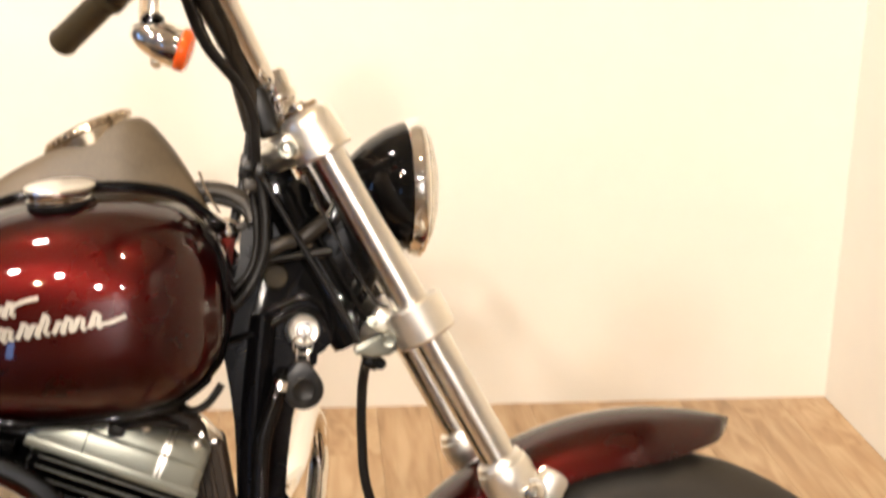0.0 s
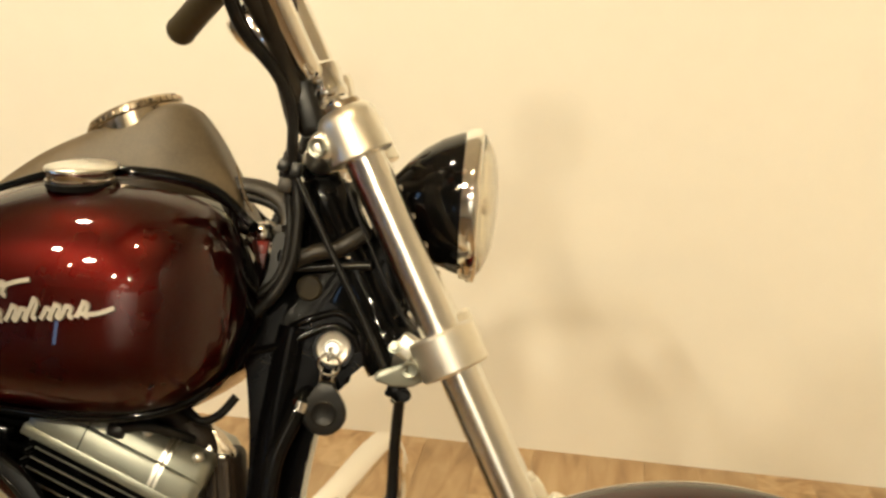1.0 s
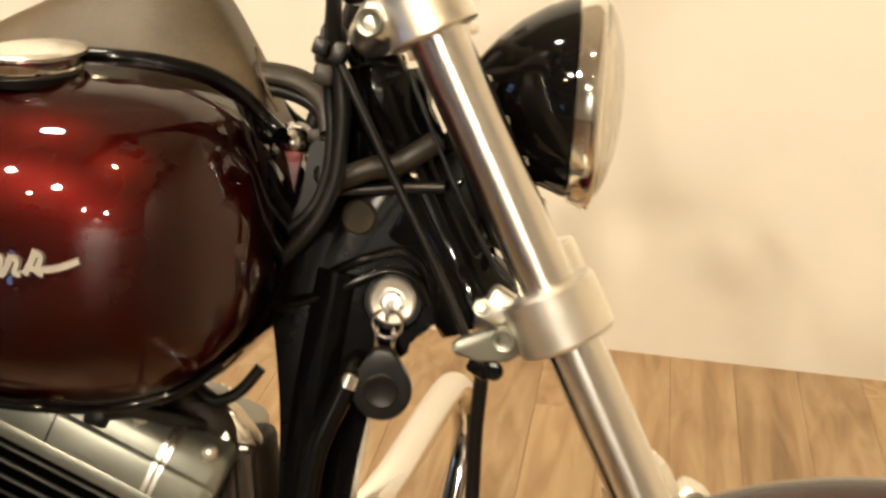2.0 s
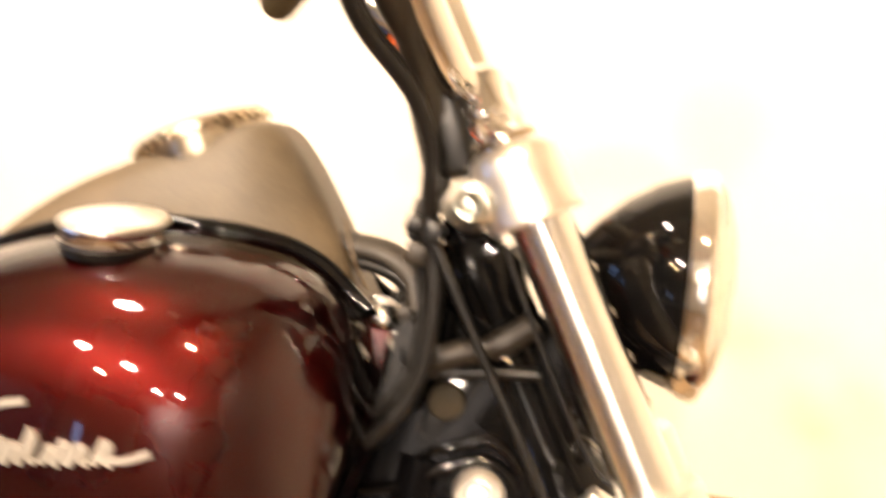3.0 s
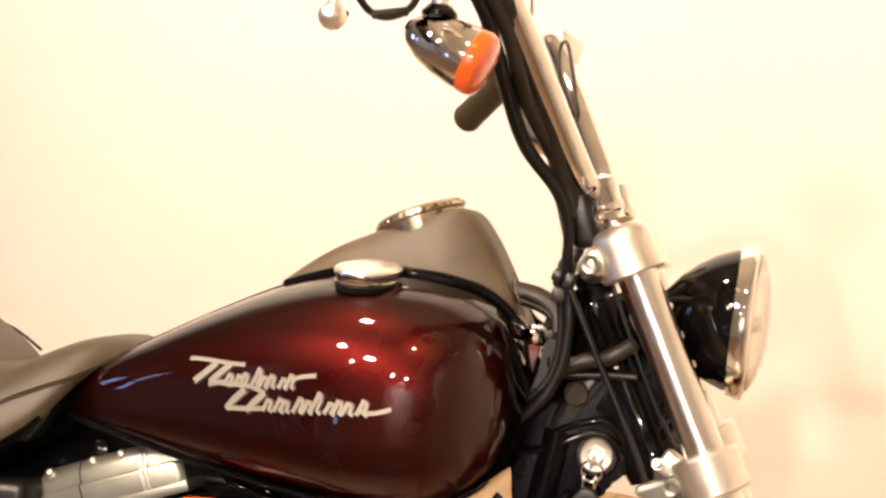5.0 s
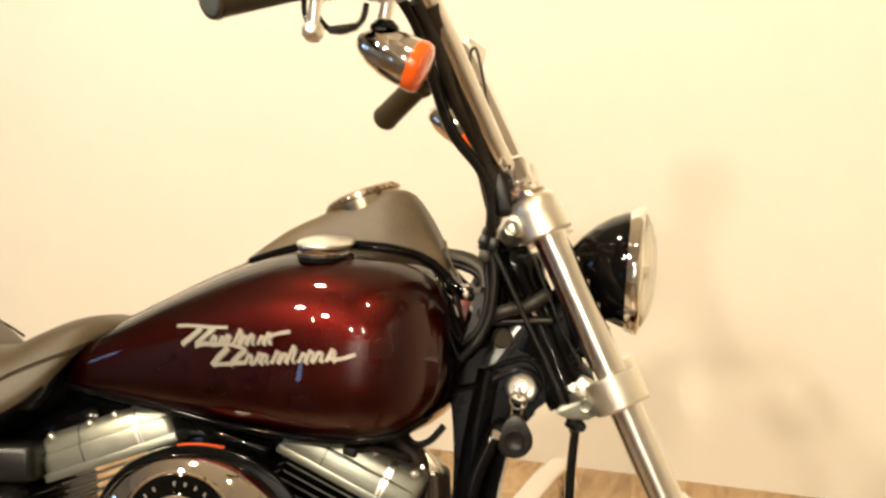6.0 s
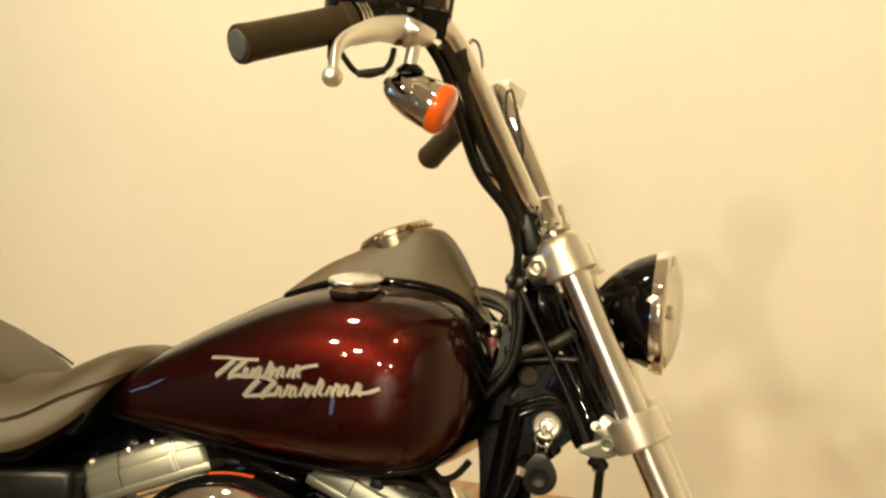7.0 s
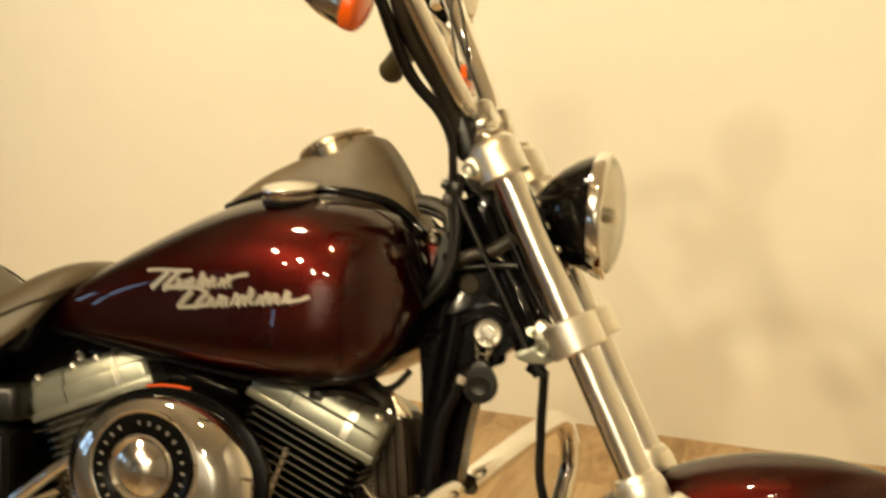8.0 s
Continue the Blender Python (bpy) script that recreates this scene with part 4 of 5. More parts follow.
for sgn in (-1, 1):
    foot = V(0.002, sgn * 0.050, 1.052)
    riser = part("riser", lathe([(0, 0.0150), (0, 0.0205), (0.004, 0.0210), (0.007, 0.0185), (0.019, 0.0172), (0.022, 0.0195), (0.029, 0.0195), (0.032, 0.0175), (0.047, 0.0182), (0.054, 0.0165), (0.057, 0.011), (0.057, 0.0)], foot, RISE, 32), CHROME, bar, "chrome handlebar riser")
    for h, back in ((0.013, 0.016), (0.040, 0.017)):
        part("riser_bolt", acorn(foot + RISE * h + V(-back * 0.3, sgn * back, 0), V(-0.15, sgn, 0.25), 0.0048), CHROME, riser)
    part("riser_base", lathe([(0, 0.0225), (0.003, 0.0230), (0.005, 0.0215)], foot - RISE * 0.005, RISE, 32), BEZEL, riser)

# ---- cables ----
def cable(name, pts, r, mat=RUBBER, label=""):
    return part(name, tube(pts, r, 10, 8), mat, bike, label)


cable("brake_hose", [V(-0.138, -0.210, 1.263), V(-0.119, -0.190, 1.231), V(-0.101, -0.150, 1.170), V(-0.082, -0.125, 1.123), V(-0.050, -0.100, 1.085), V(-0.036, -0.085, 1.053), V(-0.0345, -0.075, 1.024), V(-0.034, -0.066, 1.003), V(-0.030, -0.062, 0.981), V(-0.0265, -0.062, 0.958), V(-0.0265, -0.062, 0.935), V(-0.029, -0.062, 0.909), V(-0.037, -0.062, 0.886), V(-0.048, -0.062, 0.869), V(-0.066, -0.060, 0.850), V(-0.086, -0.056, 0.838)], 0.0056, RUBBER, "black rubber brake hose")
cable("throttle_cable", [V(-0.136, -0.200, 1.264), V(-0.117, -0.180, 1.232), V(-0.098, -0.140, 1.172), V(-0.079, -0.115, 1.125), V(-0.049, -0.090, 1.087), V(-0.038, -0.072, 1.045), V(-0.040, -0.056, 0.992), V(-0.038, -0.052, 0.966), V(-0.0355, -0.052, 0.944), V(-0.0360, -0.052, 0.918), V(-0.043, -0.052, 0.892), V(-0.057, -0.052, 0.875), V(-0.075, -0.050, 0.862), V(-0.095, -0.046, 0.852)], 0.0043, RUBBER, "black throttle cable")
cable("idle_cable", [V(-0.110, -0.186, 1.264), V(-0.089, -0.150, 1.222), V(-0.071, -0.122, 1.174), V(-0.055, -0.096, 1.128), V(-0.045, -0.070, 1.086), V(-0.034, -0.048, 1.044)], 0.0125, SLEEVE, "black wiring sleeve along the bar")
cable("switch_wire", [V(-0.124, -0.200, 1.264), V(-0.102, -0.165, 1.226), V(-0.086, -0.137, 1.174), V(-0.070, -0.113, 1.142), V(-0.056, -0.092, 1.118)], 0.0085, SLEEVE, "black switch wiring beside the hose")
cable("clutch_cable", [V(-0.135, 0.225, 1.270), V(-0.104, 0.165, 1.235), V(-0.060, 0.110, 1.160), V(-0.036, 0.060, 1.080), V(-0.045, 0.007, 1.000), V(-0.060, 0.000, 0.940)], 0.0058, RUBBER, "black clutch cable")
cable("loop_wire", [V(-0.070, 0.105, 1.150), V(-0.080, 0.112, 1.205), V(-0.092, 0.116, 1.250), V(-0.100, 0.118, 1.268), V(-0.106, 0.118, 1.258), V(-0.100, 0.112, 1.215), V(-0.080, 0.098, 1.150)], 0.0022, SLEEVE, "thin dark wire loop on the bar")
part("cable_loop", tube([V(-0.168, 0.19, 1.298), V(-0.180, 0.19, 1.316), V(-0.186, 0.19, 1.331), V(-0.179, 0.19, 1.351), V(-0.167, 0.19, 1.343), V(-0.160, 0.19, 1.313), V(-0.166, 0.19, 1.297)], 0.0028, 10, 6), CHROME, bike, "thin chrome cable loop on the bar")
cable("front_brake_line", [V(-0.029, -0.070, 0.990), V(0.008, -0.068, 0.923), V(0.043, -0.066, 0.861), V(0.073, -0.062, 0.801), V(0.080, -0.046, 0.776)], 0.0033, PLASTIC, "thin black brake line")
cable("harness_wire", [V(0.018, -0.060, 0.990), V(0.026, -0.060, 0.970), V(0.058, -0.060, 0.906), V(0.080, -0.060, 0.868), V(0.092, -0.060, 0.851), V(0.104, -0.062, 0.846)], 0.0018, PLASTIC, "thin wire beside the fork tube")
cable("caliper_hose", [V(0.083, -0.004, 0.778), V(0.080, 0.014, 0.750), V(0.079, 0.026, 0.690), V(0.086, 0.030, 0.620), V(0.130, 0.050, 0.520), V(0.250, 0.090, 0.430), V(0.300, 0.100, 0.400)], 0.0060, RUBBER, "black hose to the front brake")
part("neck_wire", tube([V(-0.118, -0.018, 0.978), V(-0.098, -0.020, 0.981), V(-0.073, -0.022, 0.979), V(-0.057, -0.026, 0.973), V(-0.042, -0.036, 0.961), V(-0.036, -0.044, 0.942)], 0.0095, 12, 8, flat=0.6), SLEEVE, bike, "flat dark wiring sleeve from the console")
cable("neck_wire", [V(-0.110, -0.016, 0.964), V(-0.090, -0.020, 0.969), V(-0.064, -0.022, 0.964), V(-0.047, -0.030, 0.953), V(-0.040, -0.040, 0.935)], 0.0050, RUBBER)
cable("head_hose", [V(-0.036, -0.046, 0.905), V(-0.010, -0.046, 0.917), V(0.005, -0.044, 0.921)], 0.0085, SLEEVE, "dark rubber hose across the neck")
cable("head_hose", [V(0.010, -0.040, 0.921), V(0.024, -0.040, 0.930), V(0.040, -0.036, 0.942)], 0.0085, SLEEVE)
cable("head_hose", [V(-0.036, -0.036, 0.899), V(0.010, -0.034, 0.905), V(0.046, -0.034, 0.908)], 0.0042, PLASTIC)
part("cable_clip", box((-0.030, -0.068, 0.997), (0.011, 0.016, 0.016), (0, 15, 0), 0.003), PLASTIC, bike)
part("cable_clip", box((-0.043, -0.066, 1.001), (0.012, 0.014, 0.013), (0, 15, 0), 0.003), PLASTIC, bike)
part("cable_clip", box((-0.041, -0.060, 0.982), (0.015, 0.014, 0.015), (0, 10, 0), 0.003), SLEEVE, bike)
part("cable_guide", box((-0.029, -0.054, 1.066), (0.028, 0.030, 0.070), (0, -20, 0), 0.008, None, 3), PLASTIC, bike)
part("connector", box((-0.043, -0.030, 1.003), (0.018, 0.018, 0.030), (0, 10, 0), 0.004), PLASTIC, bike)
part("tank_vent_hose", tube([V(-0.128, -0.050, 0.755), V(-0.112, -0.052, 0.742), V(-0.094, -0.050, 0.748), V(-0.078, -0.046, 0.768)], 0.0045, 10, 6), RUBBER, bike)

# ---- front wheel and fender ----
HUB = V(0.400, 0, 0.330)
wheel = part("front_wheel", lathe([(-0.05, 0.018), (-0.045, 0.03), (0.045, 0.03), (0.05, 0.018)], HUB, V(0, 1, 0), 28), ALLOY, bike, "front wheel with a black tyre")
tread = [(-0.034, 0.245), (-0.046, 0.258), (-0.051, 0.280), (-0.047, 0.302), (-0.036, 0.318), (-0.020, 0.3275)] + [(-0.012, 0.330), (-0.010, 0.327), (-0.008, 0.330), (0.008, 0.330), (0.010, 0.327), (0.012, 0.330)] + [(0.020, 0.3275), (0.036, 0.318), (0.047, 0.302), (0.051, 0.280), (0.046, 0.258), (0.034, 0.245)]
part("tyre", lathe(tread, HUB, V(0, 1, 0), 96), TYRE, wheel, "black rubber tyre")
part("rim", lathe([(-0.030, 0.262), (-0.034, 0.246), (-0.026, 0.236), (-0.012, 0.224), (0.012, 0.224), (0.026, 0.236), (0.034, 0.246), (0.030, 0.262)], HUB, V(0, 1, 0), 72), CHROME, wheel)
for k in range(40):
    a, b = k * math.pi / 20, (k + (3 if k % 4 < 2 else -3)) * math.pi / 20
    y = 0.040 if k % 2 else -0.040
    part("spoke", tube([HUB + V(0.028 * math.cos(b), y, 0.028 * math.sin(b)), HUB + V(0.228 * math.cos(a), y * 0.12, 0.228 * math.sin(a))], 0.0018, 6, 1), CHROME, wheel)
part("brake_disc", lathe([(0.056, 0.07), (0.056, 0.146), (0.061, 0.146), (0.061, 0.07)], HUB, V(0, 1, 0), 56), ALLOY, wheel)
part("brake_caliper", box((0.290, 0.070, 0.400), (0.060, 0.050, 0.110), (0, 28, 0), 0.012), ALLOY, wheel)
part("axle", lathe([(-0.135, 0.0), (-0.135, 0.012), (0.135, 0.012), (0.135, 0.0)], HUB, V(0, 1, 0), 18), CHROME, wheel)
bm, rings = bmesh.new(), []
for a in np.linspace(radians(72.5), radians(195), 48):
    u = (a - radians(72.5)) / radians(122.5)
    open_w = min(1.0, math.sqrt(max(u, 0.0) / 0.14)) if u < 0.14 else 1.0
    open_w *= 1.0 if u < 0.9 else math.sqrt(max(1 - (u - 0.9) / 0.1, 0.05))
    open_w = max(open_w, 0.05)
    w, skirt = 0.068 * open_w, 0.048 * (0.25 + 0.75 * open_w)
    R = 0.382
    def at(y, r):
        return HUB + V(r * math.cos(a), y, r * math.sin(a))
    half = [(w * math.cos(radians(g)), R - skirt * 1.15 * (1 - math.sin(radians(g)))) for g in (0, 14, 28, 42, 56, 74)]
    outer = [(-y, r) for y, r in half] + [(0, R)] + list(reversed(half))
    inner = [(y * 0.95, r - 0.004 if abs(y) < w * 0.9 else r + 0.001) for y, r in reversed(outer)]
    rings.append([at(y, r) for y, r in outer + inner])
loft(bm, rings)
part("front_fender", bm, PAINT, bike, "burgundy metallic front fender", angle=70)

# ---- engine ----
def rocker_prism(x0, x1, out, inset):
    """A length of the rocker cover's rounded section, grown by out, with its ends drawn in by inset."""
    half = [(0.0850, 0.4010), (0.0862, 0.4225), (0.0848, 0.4252), (0.0808, 0.4266), (0.0792, 0.4370), (0.0755, 0.4440), (0.0690, 0.4488), (0.0600, 0.4506), (0.0300, 0.4512)]
    ring = [(-y - out, z + out) for y, z in half] + [(y + out, z + out) for y, z in reversed(half)]
    bm, rings = bmesh.new(), []
    for x, k in ((x0, 1.0), (x0 + inset * 0.3, 0.45), (x0 + inset, 0.0), (x1 - inset, 0.0), (x1 - inset * 0.3, 0.45), (x1, 1.0)):
        rings.append([V(x, y * (1 - 0.06 * k * (inset > 0)), 0.401 + (z - 0.401) * (1 - 0.16 * k * (inset > 0))) for y, z in ring])
    return loft(bm, rings)


CRANK = V(-0.345, 0, 0.325)
engine = part("engine", lathe([(-0.11, 0.0), (-0.11, 0.10), (-0.09, 0.125), (0.09, 0.125), (0.11, 0.10), (0.11, 0.0)], CRANK, V(0, 1, 0), 40), CASTING, bike, "silver V-twin engine with black finned cylinders")
part("gearbox", box((-0.56, 0, 0.32), (0.22, 0.20, 0.22), (0, 0, 0), 0.03), CASTING, engine)
part("oil_pan", box((-0.40, 0, 0.19), (0.42, 0.18, 0.06), (0, 0, 0), 0.02), BLACK, engine)
fin_bm = bmesh.new()
box((0, 0, 0), (0.166, 0.160, 0.0036), bevel=0.0012, bm=fin_bm, segs=1)
fin_mesh = finish(fin_bm, "fin", BLACK)
edge_bm = bmesh.new()
for sgn in (-1, 1):
    box((0, sgn * 0.0805, 0), (0.148, 0.003, 0.0020), bevel=0.0005, bm=edge_bm, segs=1)
    box((sgn * 0.0835, 0, 0), (0.003, 0.138, 0.0024), bevel=0.0006, bm=edge_bm, segs=1)
edge_mesh = finish(edge_bm, "fin_edge", FINEDGE)
for sgn in (-1, 1):
    tilt = 22.5 * sgn
    base = Matrix.Translation(CRANK) @ pose(0, 0, 0, 0, tilt, 0)
    cyl = new("cylinder", finish(lathe([(0.10, 0.064), (0.335, 0.064)], (0, 0, 0), (0, 0, 1), 36), "cylinder", BLACK))
    cyl.parent, cyl.matrix_local = engine, base
    tagged(cyl, "black finned cylinder with bright fin edges")
    for k in range(24):
        fin = new("fin", fin_mesh)
        fin.parent, fin.matrix_local = cyl, pose(0, 0, 0.138 + k * 0.0107)
        fe = new("fin_edge", edge_mesh)
        fe.parent, fe.matrix_local = cyl, pose(0, 0, 0.138 + k * 0.0107)
    def head_part(name, bm, mat, parent, label=""):
        ob = new(name, finish(bm, name, mat))
        ob.parent = parent
        if parent == engine:
            ob.matrix_local = base
        return tagged(ob, label) if label else ob
    rocker = head_part("rocker_box", box((0, 0, 0.3965), (0.186, 0.1710, 0.012), bevel=0.0020), CASTING, engine, "satin silver rocker box")
    head_part("rocker_cover", rocker_prism(-0.091, 0.091, 0.0, 0.010), CASTING, rocker)
    head_part("rocker_band", rocker_prism(0.042, 0.0455, 0.0016, 0.0), ALLOY, rocker, "bright satin band over the cover")
    head_part("rocker_band", rocker_prism(0.0475, 0.0505, 0.0016, 0.0), ALLOY, rocker)
    head_part("cover_split", rocker_prism(-0.0350, -0.0336, 0.0006, 0.0), PLASTIC, rocker)
    for dx in (-0.074, -0.018, 0.018, 0.074):
        head_part("rocker_bolt", acorn(V(dx, -0.0700, 0.4430), V(0, -0.6, 1), 0.0062), ALLOY, rocker)
    part("pushrod_tube", tube([V(-0.345 + sgn * 0.035, -0.085, 0.40), V(-0.345 + sgn * 0.118, -0.070, 0.66)], 0.010, 14, 1), CHROME, engine)
# exhaust headers
part("header_pipe", tube([V(-0.150, -0.03, 0.60), V(-0.105, -0.090, 0.57), V(-0.100, -0.125, 0.48), V(-0.130, -0.135, 0.36), V(-0.220, -0.140, 0.27), V(-0.600, -0.150, 0.24), V(-1.05, -0.155, 0.25)], 0.021, 18, 8), CHROME, engine, "chrome exhaust header pipe")
part("rear_header", tube([V(-0.555, -0.04, 0.55), V(-0.600, -0.080, 0.525), V(-0.66, -0.120, 0.48), V(-0.74, -0.150, 0.42), V(-0.80, -0.155, 0.36), V(-1.05, -0.158, 0.33)], 0.021, 18, 8), CHROME, engine, "chrome rear exhaust pipe")
# air cleaner
AC, OUT = V(-0.352, -0.128, 0.620), V(0, -1, 0)
ac = part("air_cleaner", lathe([(-0.02, 0.096), (0.004, 0.108), (0.012, 0.1105), (0.018, 0.1085), (0.020, 0.100)], AC, OUT, 64, squash=(1.24, 1.0)), BLACK, engine, "chrome oval air cleaner with a black backing plate")
part("cleaner_cover", lathe([(0.006, 0.098), (0.016, 0.1020), (0.024, 0.1025), (0.032, 0.100), (0.041, 0.0925), (0.048, 0.0810), (0.052, 0.072), (0.054, 0.066), (0.054, 0.0)], AC + V(-0.004, 0, -0.004), OUT, 72, squash=(1.23, 1.0)), CHROME, ac, "polished chrome cover")
part("medallion_ring", lathe([(0.048, 0.068), (0.055, 0.068), (0.058, 0.065), (0.058, 0.044), (0.056, 0.041)], AC + V(-0.012, -0.001, 0.013), OUT, 56), BLACK, ac, "black lettered medallion ring")
part("medallion_rim", lathe([(0.050, 0.072), (0.056, 0.072), (0.058, 0.070), (0.056, 0.067)], AC + V(-0.012, -0.001, 0.013), OUT, 56), CHROME, ac)
part("medallion", lathe([(0.050, 0.043), (0.060, 0.042), (0.062, 0.039), (0.0585, 0.034), (0.0600, 0.031), (0.0650, 0.023), (0.0685, 0.014), (0.0700, 0.006), (0.0703, 0.0)], AC + V(-0.012, -0.001, 0.013), OUT, 48), CHROME, ac)
for k in range(26):
    a = k * 2 * math.pi / 26
    if k % 9 == 8:
        continue
    part("lettering_bar", box(tuple(AC + V(-0.012 + 0.0555 * math.cos(a), -0.0593, 0.013 + 0.0555 * math.sin(a))), (0.0024, 0.0008, 0.0052), (0, 90 - math.degrees(a), 0), 0), WHITE, ac)
bm = bmesh.new()
loft(bm, [[AC + V(1.24 * r * math.cos(a), -o, r * math.sin(a)) for o, r in ((0.0115, 0.1100), (0.0115, 0.1114), (0.0140, 0.1114), (0.0165, 0.1102), (0.0165, 0.1088))] for a in np.linspace(radians(80), radians(105), 12)])
part("orange_label", bm, ORANGE, ac, "orange strip label on the plate's rim")
part("intake", box((-0.345, -0.03, 0.66), (0.10, 0.12, 0.07), (0, 0, 0), 0.015), BLACK, engine)
part("fuel_rail", box((-0.325, -0.085, 0.728), (0.075, 0.018, 0.014), (0, 12, 0), 0.004), BLACK, engine)
# coil and regulator in front of the engine
reg = part("regulator", box((-0.096, -0.010, 0.655), (0.052, 0.080, 0.104), (0, -8, 0), 0.010, None, 3), BROWN, bike, "weathered brown ribbed regulator ahead of the engine")
for k in range(4):
    part("cooling_rib", box((-0.115 + k * 0.013, -0.050, 0.655 + (k % 2) * 0.004), (0.0055, 0.012, 0.094), (0, -8, 0), 0.002), BROWN, reg)
part("cable_boot", tube([V(-0.172, -0.034, 0.748), V(-0.140, -0.038, 0.742), V(-0.112, -0.036, 0.722), V(-0.100, -0.030, 0.700)], [0.010, 0.015, 0.015, 0.011], 14, 6), BROWN, bike, "dark rubber boot under the tank")
mount = part("mount_casting", slab(smooth_outline([(-0.128, 0.728), (-0.108, 0.737), (-0.090, 0.722), (-0.078, 0.704), (-0.080, 0.688), (-0.106, 0.690), (-0.124, 0.706)], 4), -0.040, -0.018, 0.004), BEZEL, bike, "dull cast engine mount under the tank", angle=50)
part("mount_bolt", bolt(V(-0.104, -0.040, 0.712), V(0, -1, 0.2), 0.006, 0.008), ALLOY, mount)
part("mount_bolt", bolt(V(-0.088, -0.040, 0.702), V(0, -1, 0.2), 0.005, 0.007), ALLOY, mount)
cable("spark_lead", [V(-0.205, -0.060, 0.738), V(-0.185, -0.078, 0.733), V(-0.160, -0.082, 0.737), V(-0.136, -0.070, 0.731), V(-0.118, -0.050, 0.722)], 0.0055, PLASTIC, "black spark lead over the rocker box")
part("lead_clip", box((-0.187, -0.080, 0.730), (0.018, 0.012, 0.014), (0, 12, 0), 0.004), PLASTIC, bike)
part("engine_top_mount", box((-0.30, 0.0, 0.715), (0.36, 0.09, 0.06), (0, 4, 0), 0.01), BLACK, bike)
part("coil_cover", box((-0.345, 0.075, 0.665), (0.24, 0.06, 0.15), (0, 0, 0), 0.012), BLACK, bike)
part("rear_frame_plate", box((-0.59, 0.0, 0.715), (0.12, 0.08, 0.060), (0, -10, 0), 0.015), SATIN, bike)
# covers under the seat
part("side_cover", box((-0.662, 0, 0.672), (0.150, 0.230, 0.050), (0, -5, 0), 0.012, None, 3), PLASTIC, bike, "black plastic side cover under the seat")
part("battery_cover", box((-0.672, -0.004, 0.565), (0.172, 0.232, 0.158), (0, -5, 0), 0.020, None, 4), BLACK, bike, "gloss black battery cover")
part("breather_pipe", tube([V(-0.502, -0.110, 0.618), V(-0.524, -0.114, 0.602), V(-0.543, -0.115, 0.587), V(-0.574, -0.115, 0.560), V(-0.612, -0.114, 0.527)], 0.0092, 18, 6), CHROME, engine, "slanting chrome pipe behind the air cleaner")
# engine guard
guard = [V(-0.020, 0.060, 0.615), V(0.005, 0.130, 0.640), V(0.028, 0.320, 0.662), V(0.040, 0.395, 0.662), V(0.052, 0.425, 0.625), V(0.050, 0.425, 0.560), V(0.020, 0.360, 0.420), V(-0.05, 0.16, 0.300), V(-0.065, 0.10, 0.280)]
part("engine_guard", tube(guard, 0.0165, 18, 8), CHROME, bike, "chrome engine guard bar")
part("engine_guard", tube([mirror(p) for p in guard], 0.0165, 18, 8), CHROME, bike, "chrome engine guard bar")
part("down_tube_bolt", bolt(V(-0.005, -0.062, 0.628), V(0.2, -1, 0), 0.009, 0.010), CHROME, bike)
part("neck_pipe", tube([V(-0.011, -0.030, 0.778), V(-0.014, -0.036, 0.768), V(-0.021, -0.040, 0.748), V(-0.036, -0.044, 0.705), V(-0.042, -0.046, 0.640)], [0.005, 0.0095, 0.0100, 0.0100, 0.0095], 18, 6), BLACK, bike, "black pipe in front of the frame")
# chrome end added to draw the highlight at the pipe's top
part("pipe_highlight", lathe([(0, 0.0105), (0.010, 0.0108), (0.013, 0.007), (0.013, 0)], V(-0.0165, -0.038, 0.757), V(0.30, 0.18, 0.95), 20), CHROME, bike, "chrome piece standing in for the pipe's highlight")
# side stand, rear wheel and fender carry the bike
part("side_stand", tube([V(-0.30, 0.11, 0.20), V(-0.28, 0.22, 0.13), V(-0.27, 0.335, 0.092)], 0.013, 14, 4), BLACK, bike)
REAR = V(-1.19, 0, 0.325)
rear = part("rear_wheel", lathe([(-0.075, 0.04), (0.075, 0.04)], REAR, V(0, 1, 0), 28), ALLOY, bike)
part("tyre", lathe([(-0.055, 0.215), (-0.075, 0.24), (-0.078, 0.27), (-0.066, 0.302), (-0.035, 0.321), (0, 0.325), (0.035, 0.321), (0.066, 0.302), (0.078, 0.27), (0.075, 0.24), (0.055, 0.215)], REAR, V(0, 1, 0), 72), TYRE, rear)
part("rim", lathe([(-0.05, 0.225), (-0.055, 0.212), (-0.03, 0.19), (0.03, 0.19), (0.055, 0.212), (0.05, 0.225)], REAR, V(0, 1, 0), 56), CHROME, rear)
for k in range(20):
    a = k * math.pi / 10
    part("spoke", tube([REAR + V(0.035 * math.cos(a + 0.3), 0.05 * (-1) ** k, 0.035 * math.sin(a + 0.3)), REAR + V(0.195 * math.cos(a), 0, 0.195 * math.sin(a))], 0.003, 6, 1), CHROME, rear)
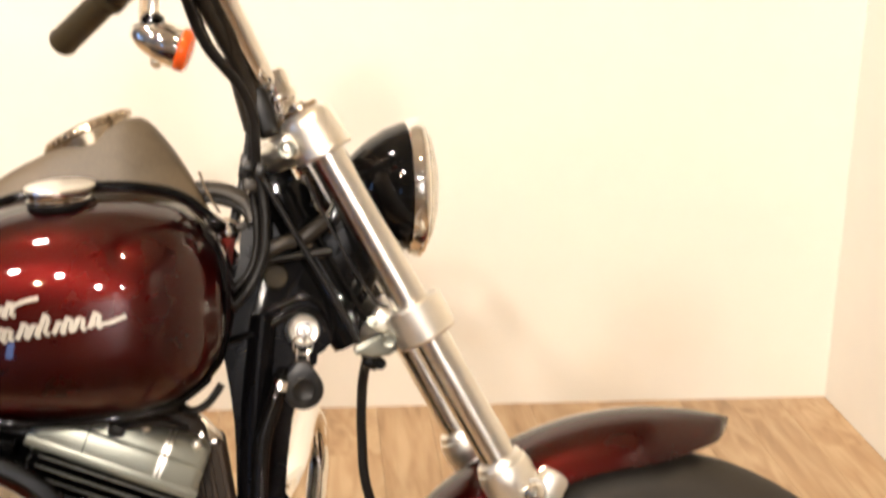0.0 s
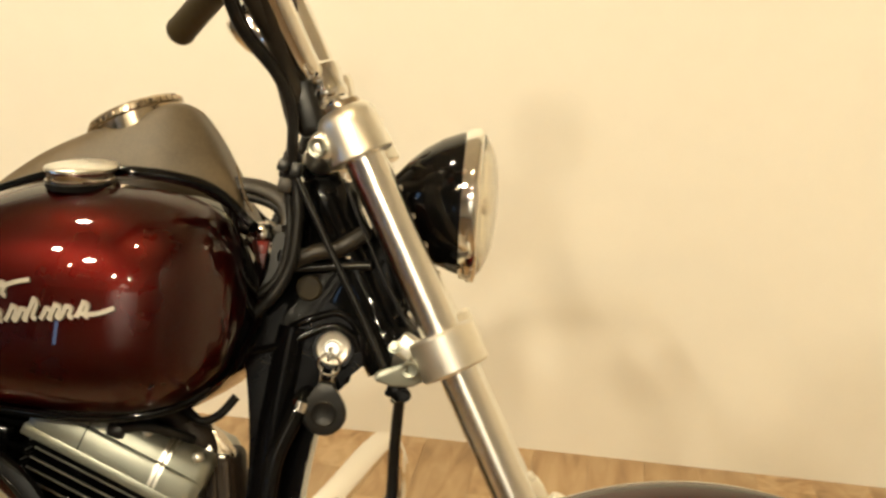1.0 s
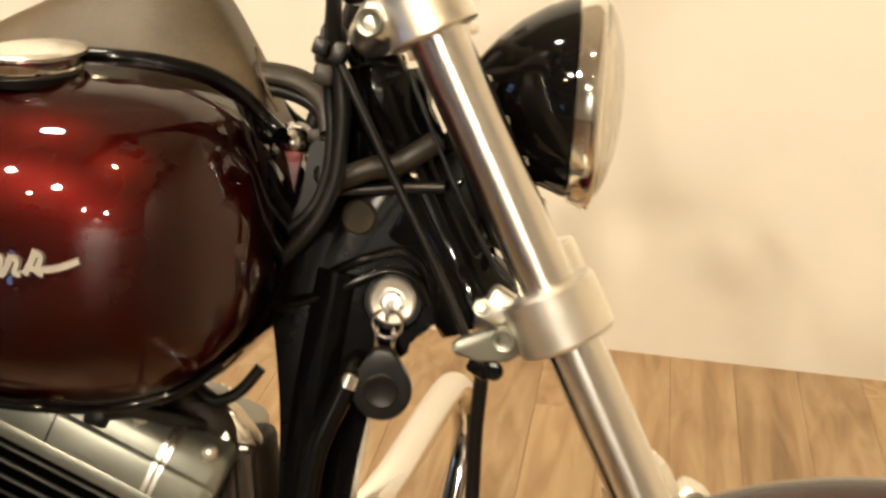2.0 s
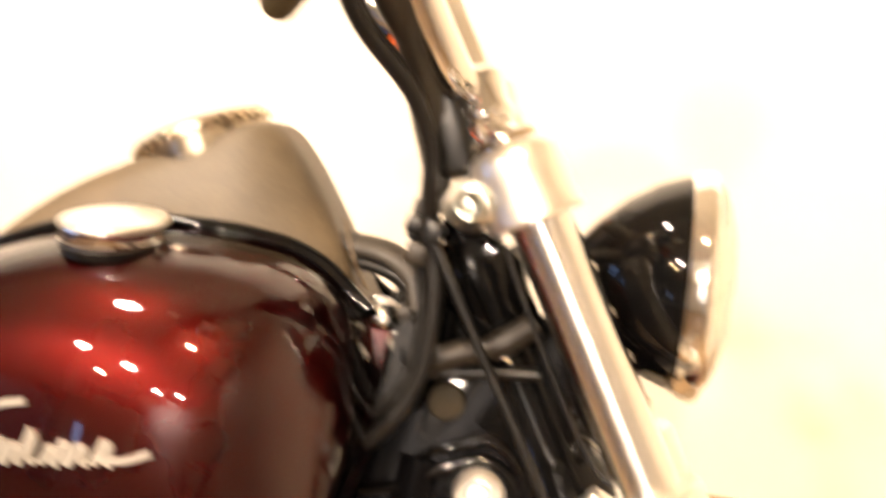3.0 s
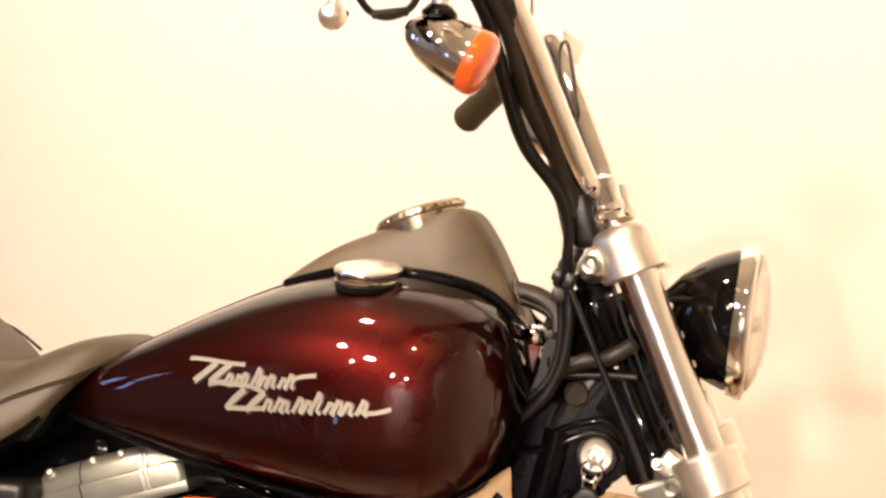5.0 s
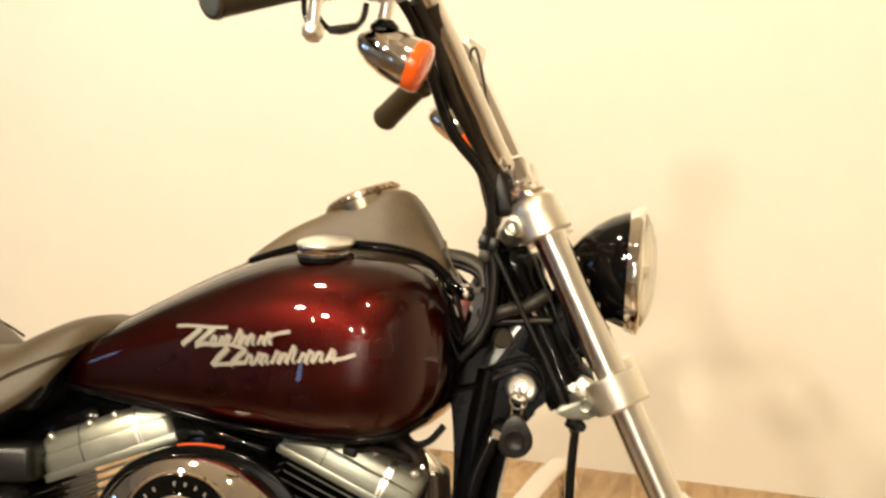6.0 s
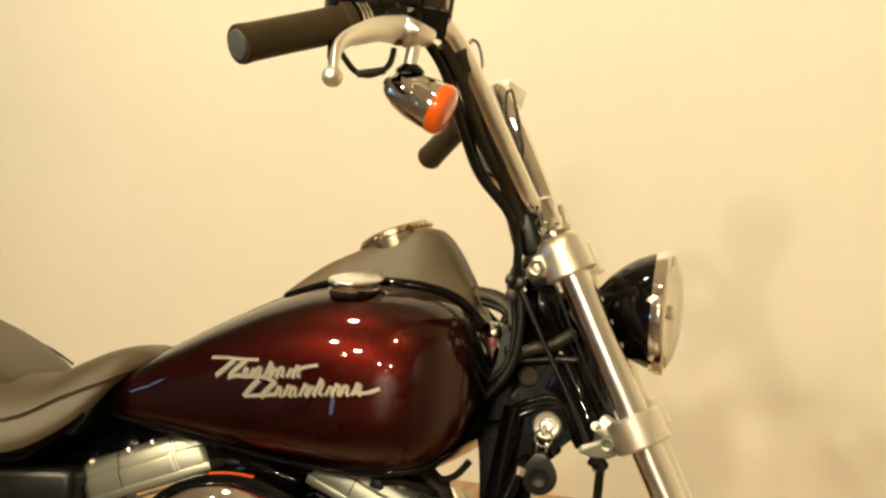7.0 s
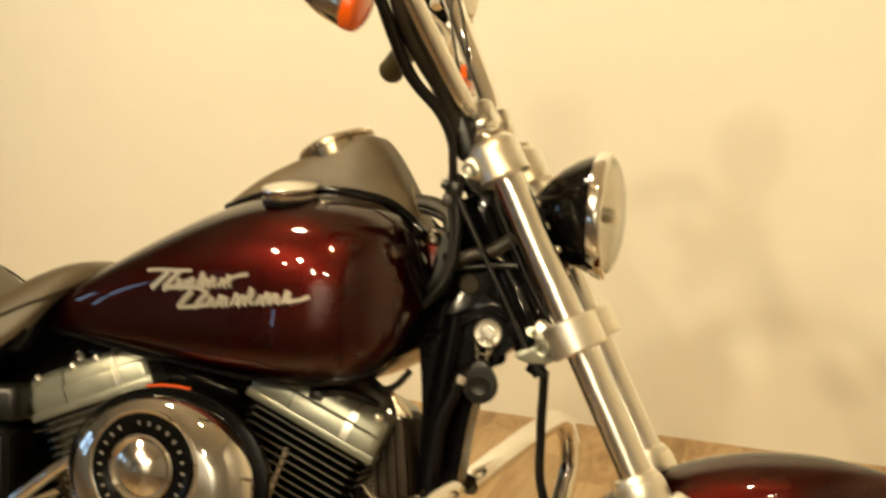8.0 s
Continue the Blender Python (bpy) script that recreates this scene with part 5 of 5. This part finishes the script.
for sgn in (-1, 1):
    part("swing_arm", tube([V(-0.66, sgn * 0.11, 0.30), V(-0.95, sgn * 0.115, 0.31), V(-1.22, sgn * 0.115, 0.325)], 0.022, 14, 4), BLACK, bike)
    part("shock", tube([V(-0.98, sgn * 0.145, 0.68), V(-1.10, sgn * 0.145, 0.36)], 0.028, 16, 1), BLACK, bike)
bm, rings = bmesh.new(), []
for a in np.linspace(radians(30), radians(150), 30):
    outer = [(-0.095, 0.345), (-0.095, 0.395), (-0.07, 0.418), (0, 0.428), (0.07, 0.418), (0.095, 0.395), (0.095, 0.345)]
    ring = [REAR + V(-r * math.cos(a), y, r * math.sin(a)) for y, r in outer + [(y * 0.96, r - 0.004) for y, r in reversed(outer)]]
    rings.append(ring)
loft(bm, rings)
part("rear_fender", bm, PAINT, bike, angle=70)

# ---- floor planks, running towards the back wall ----
rngp = random.Random(4)
PW, PL = 0.128, 1.21
plank_bm = box((0, 0, 0), (PW - 0.0006, PL - 0.0006, 0.010), bevel=0.0005, segs=1)
plank_mesh = finish(plank_bm, "plank", WOOD, smooth=False)
far_bm = bmesh.new()
xx = WALL_X - PW / 2
while xx > LEFT_X:
    off = rngp.random() * PL
    yy = WALL_Y + PL / 2 - off
    while yy > FRONT_Y - PL / 2:
        # planks are cut at the walls
        y1, y0 = min(yy + PL / 2, WALL_Y + 0.05), max(yy - PL / 2, FRONT_Y - 0.05)
        if y1 - y0 > 0.06 and y1 < -3.2:
            box((xx - xm, (y0 + y1) / 2 - ym, 0.053), (PW - 0.0006, y1 - y0 - 0.0006, 0.010), bevel=0, bm=far_bm)
        elif y1 - y0 > 0.06:
            pk = new("plank", plank_mesh)
            pk.parent = floor_ob
            pk.matrix_parent_inverse = Matrix.Identity(4)
            pk.location = (xx - xm, (y0 + y1) / 2 - ym, 0.058 - 0.005)
            pk.scale = (1, (y1 - y0) / PL, 1)
        yy -= PL
    xx -= PW
far_planks = new("far_planks", finish(far_bm, "far_planks", WOOD, smooth=False))
far_planks.parent = floor_ob
tagged(far_planks, "oak-coloured laminate planks further back", kind="stuff")
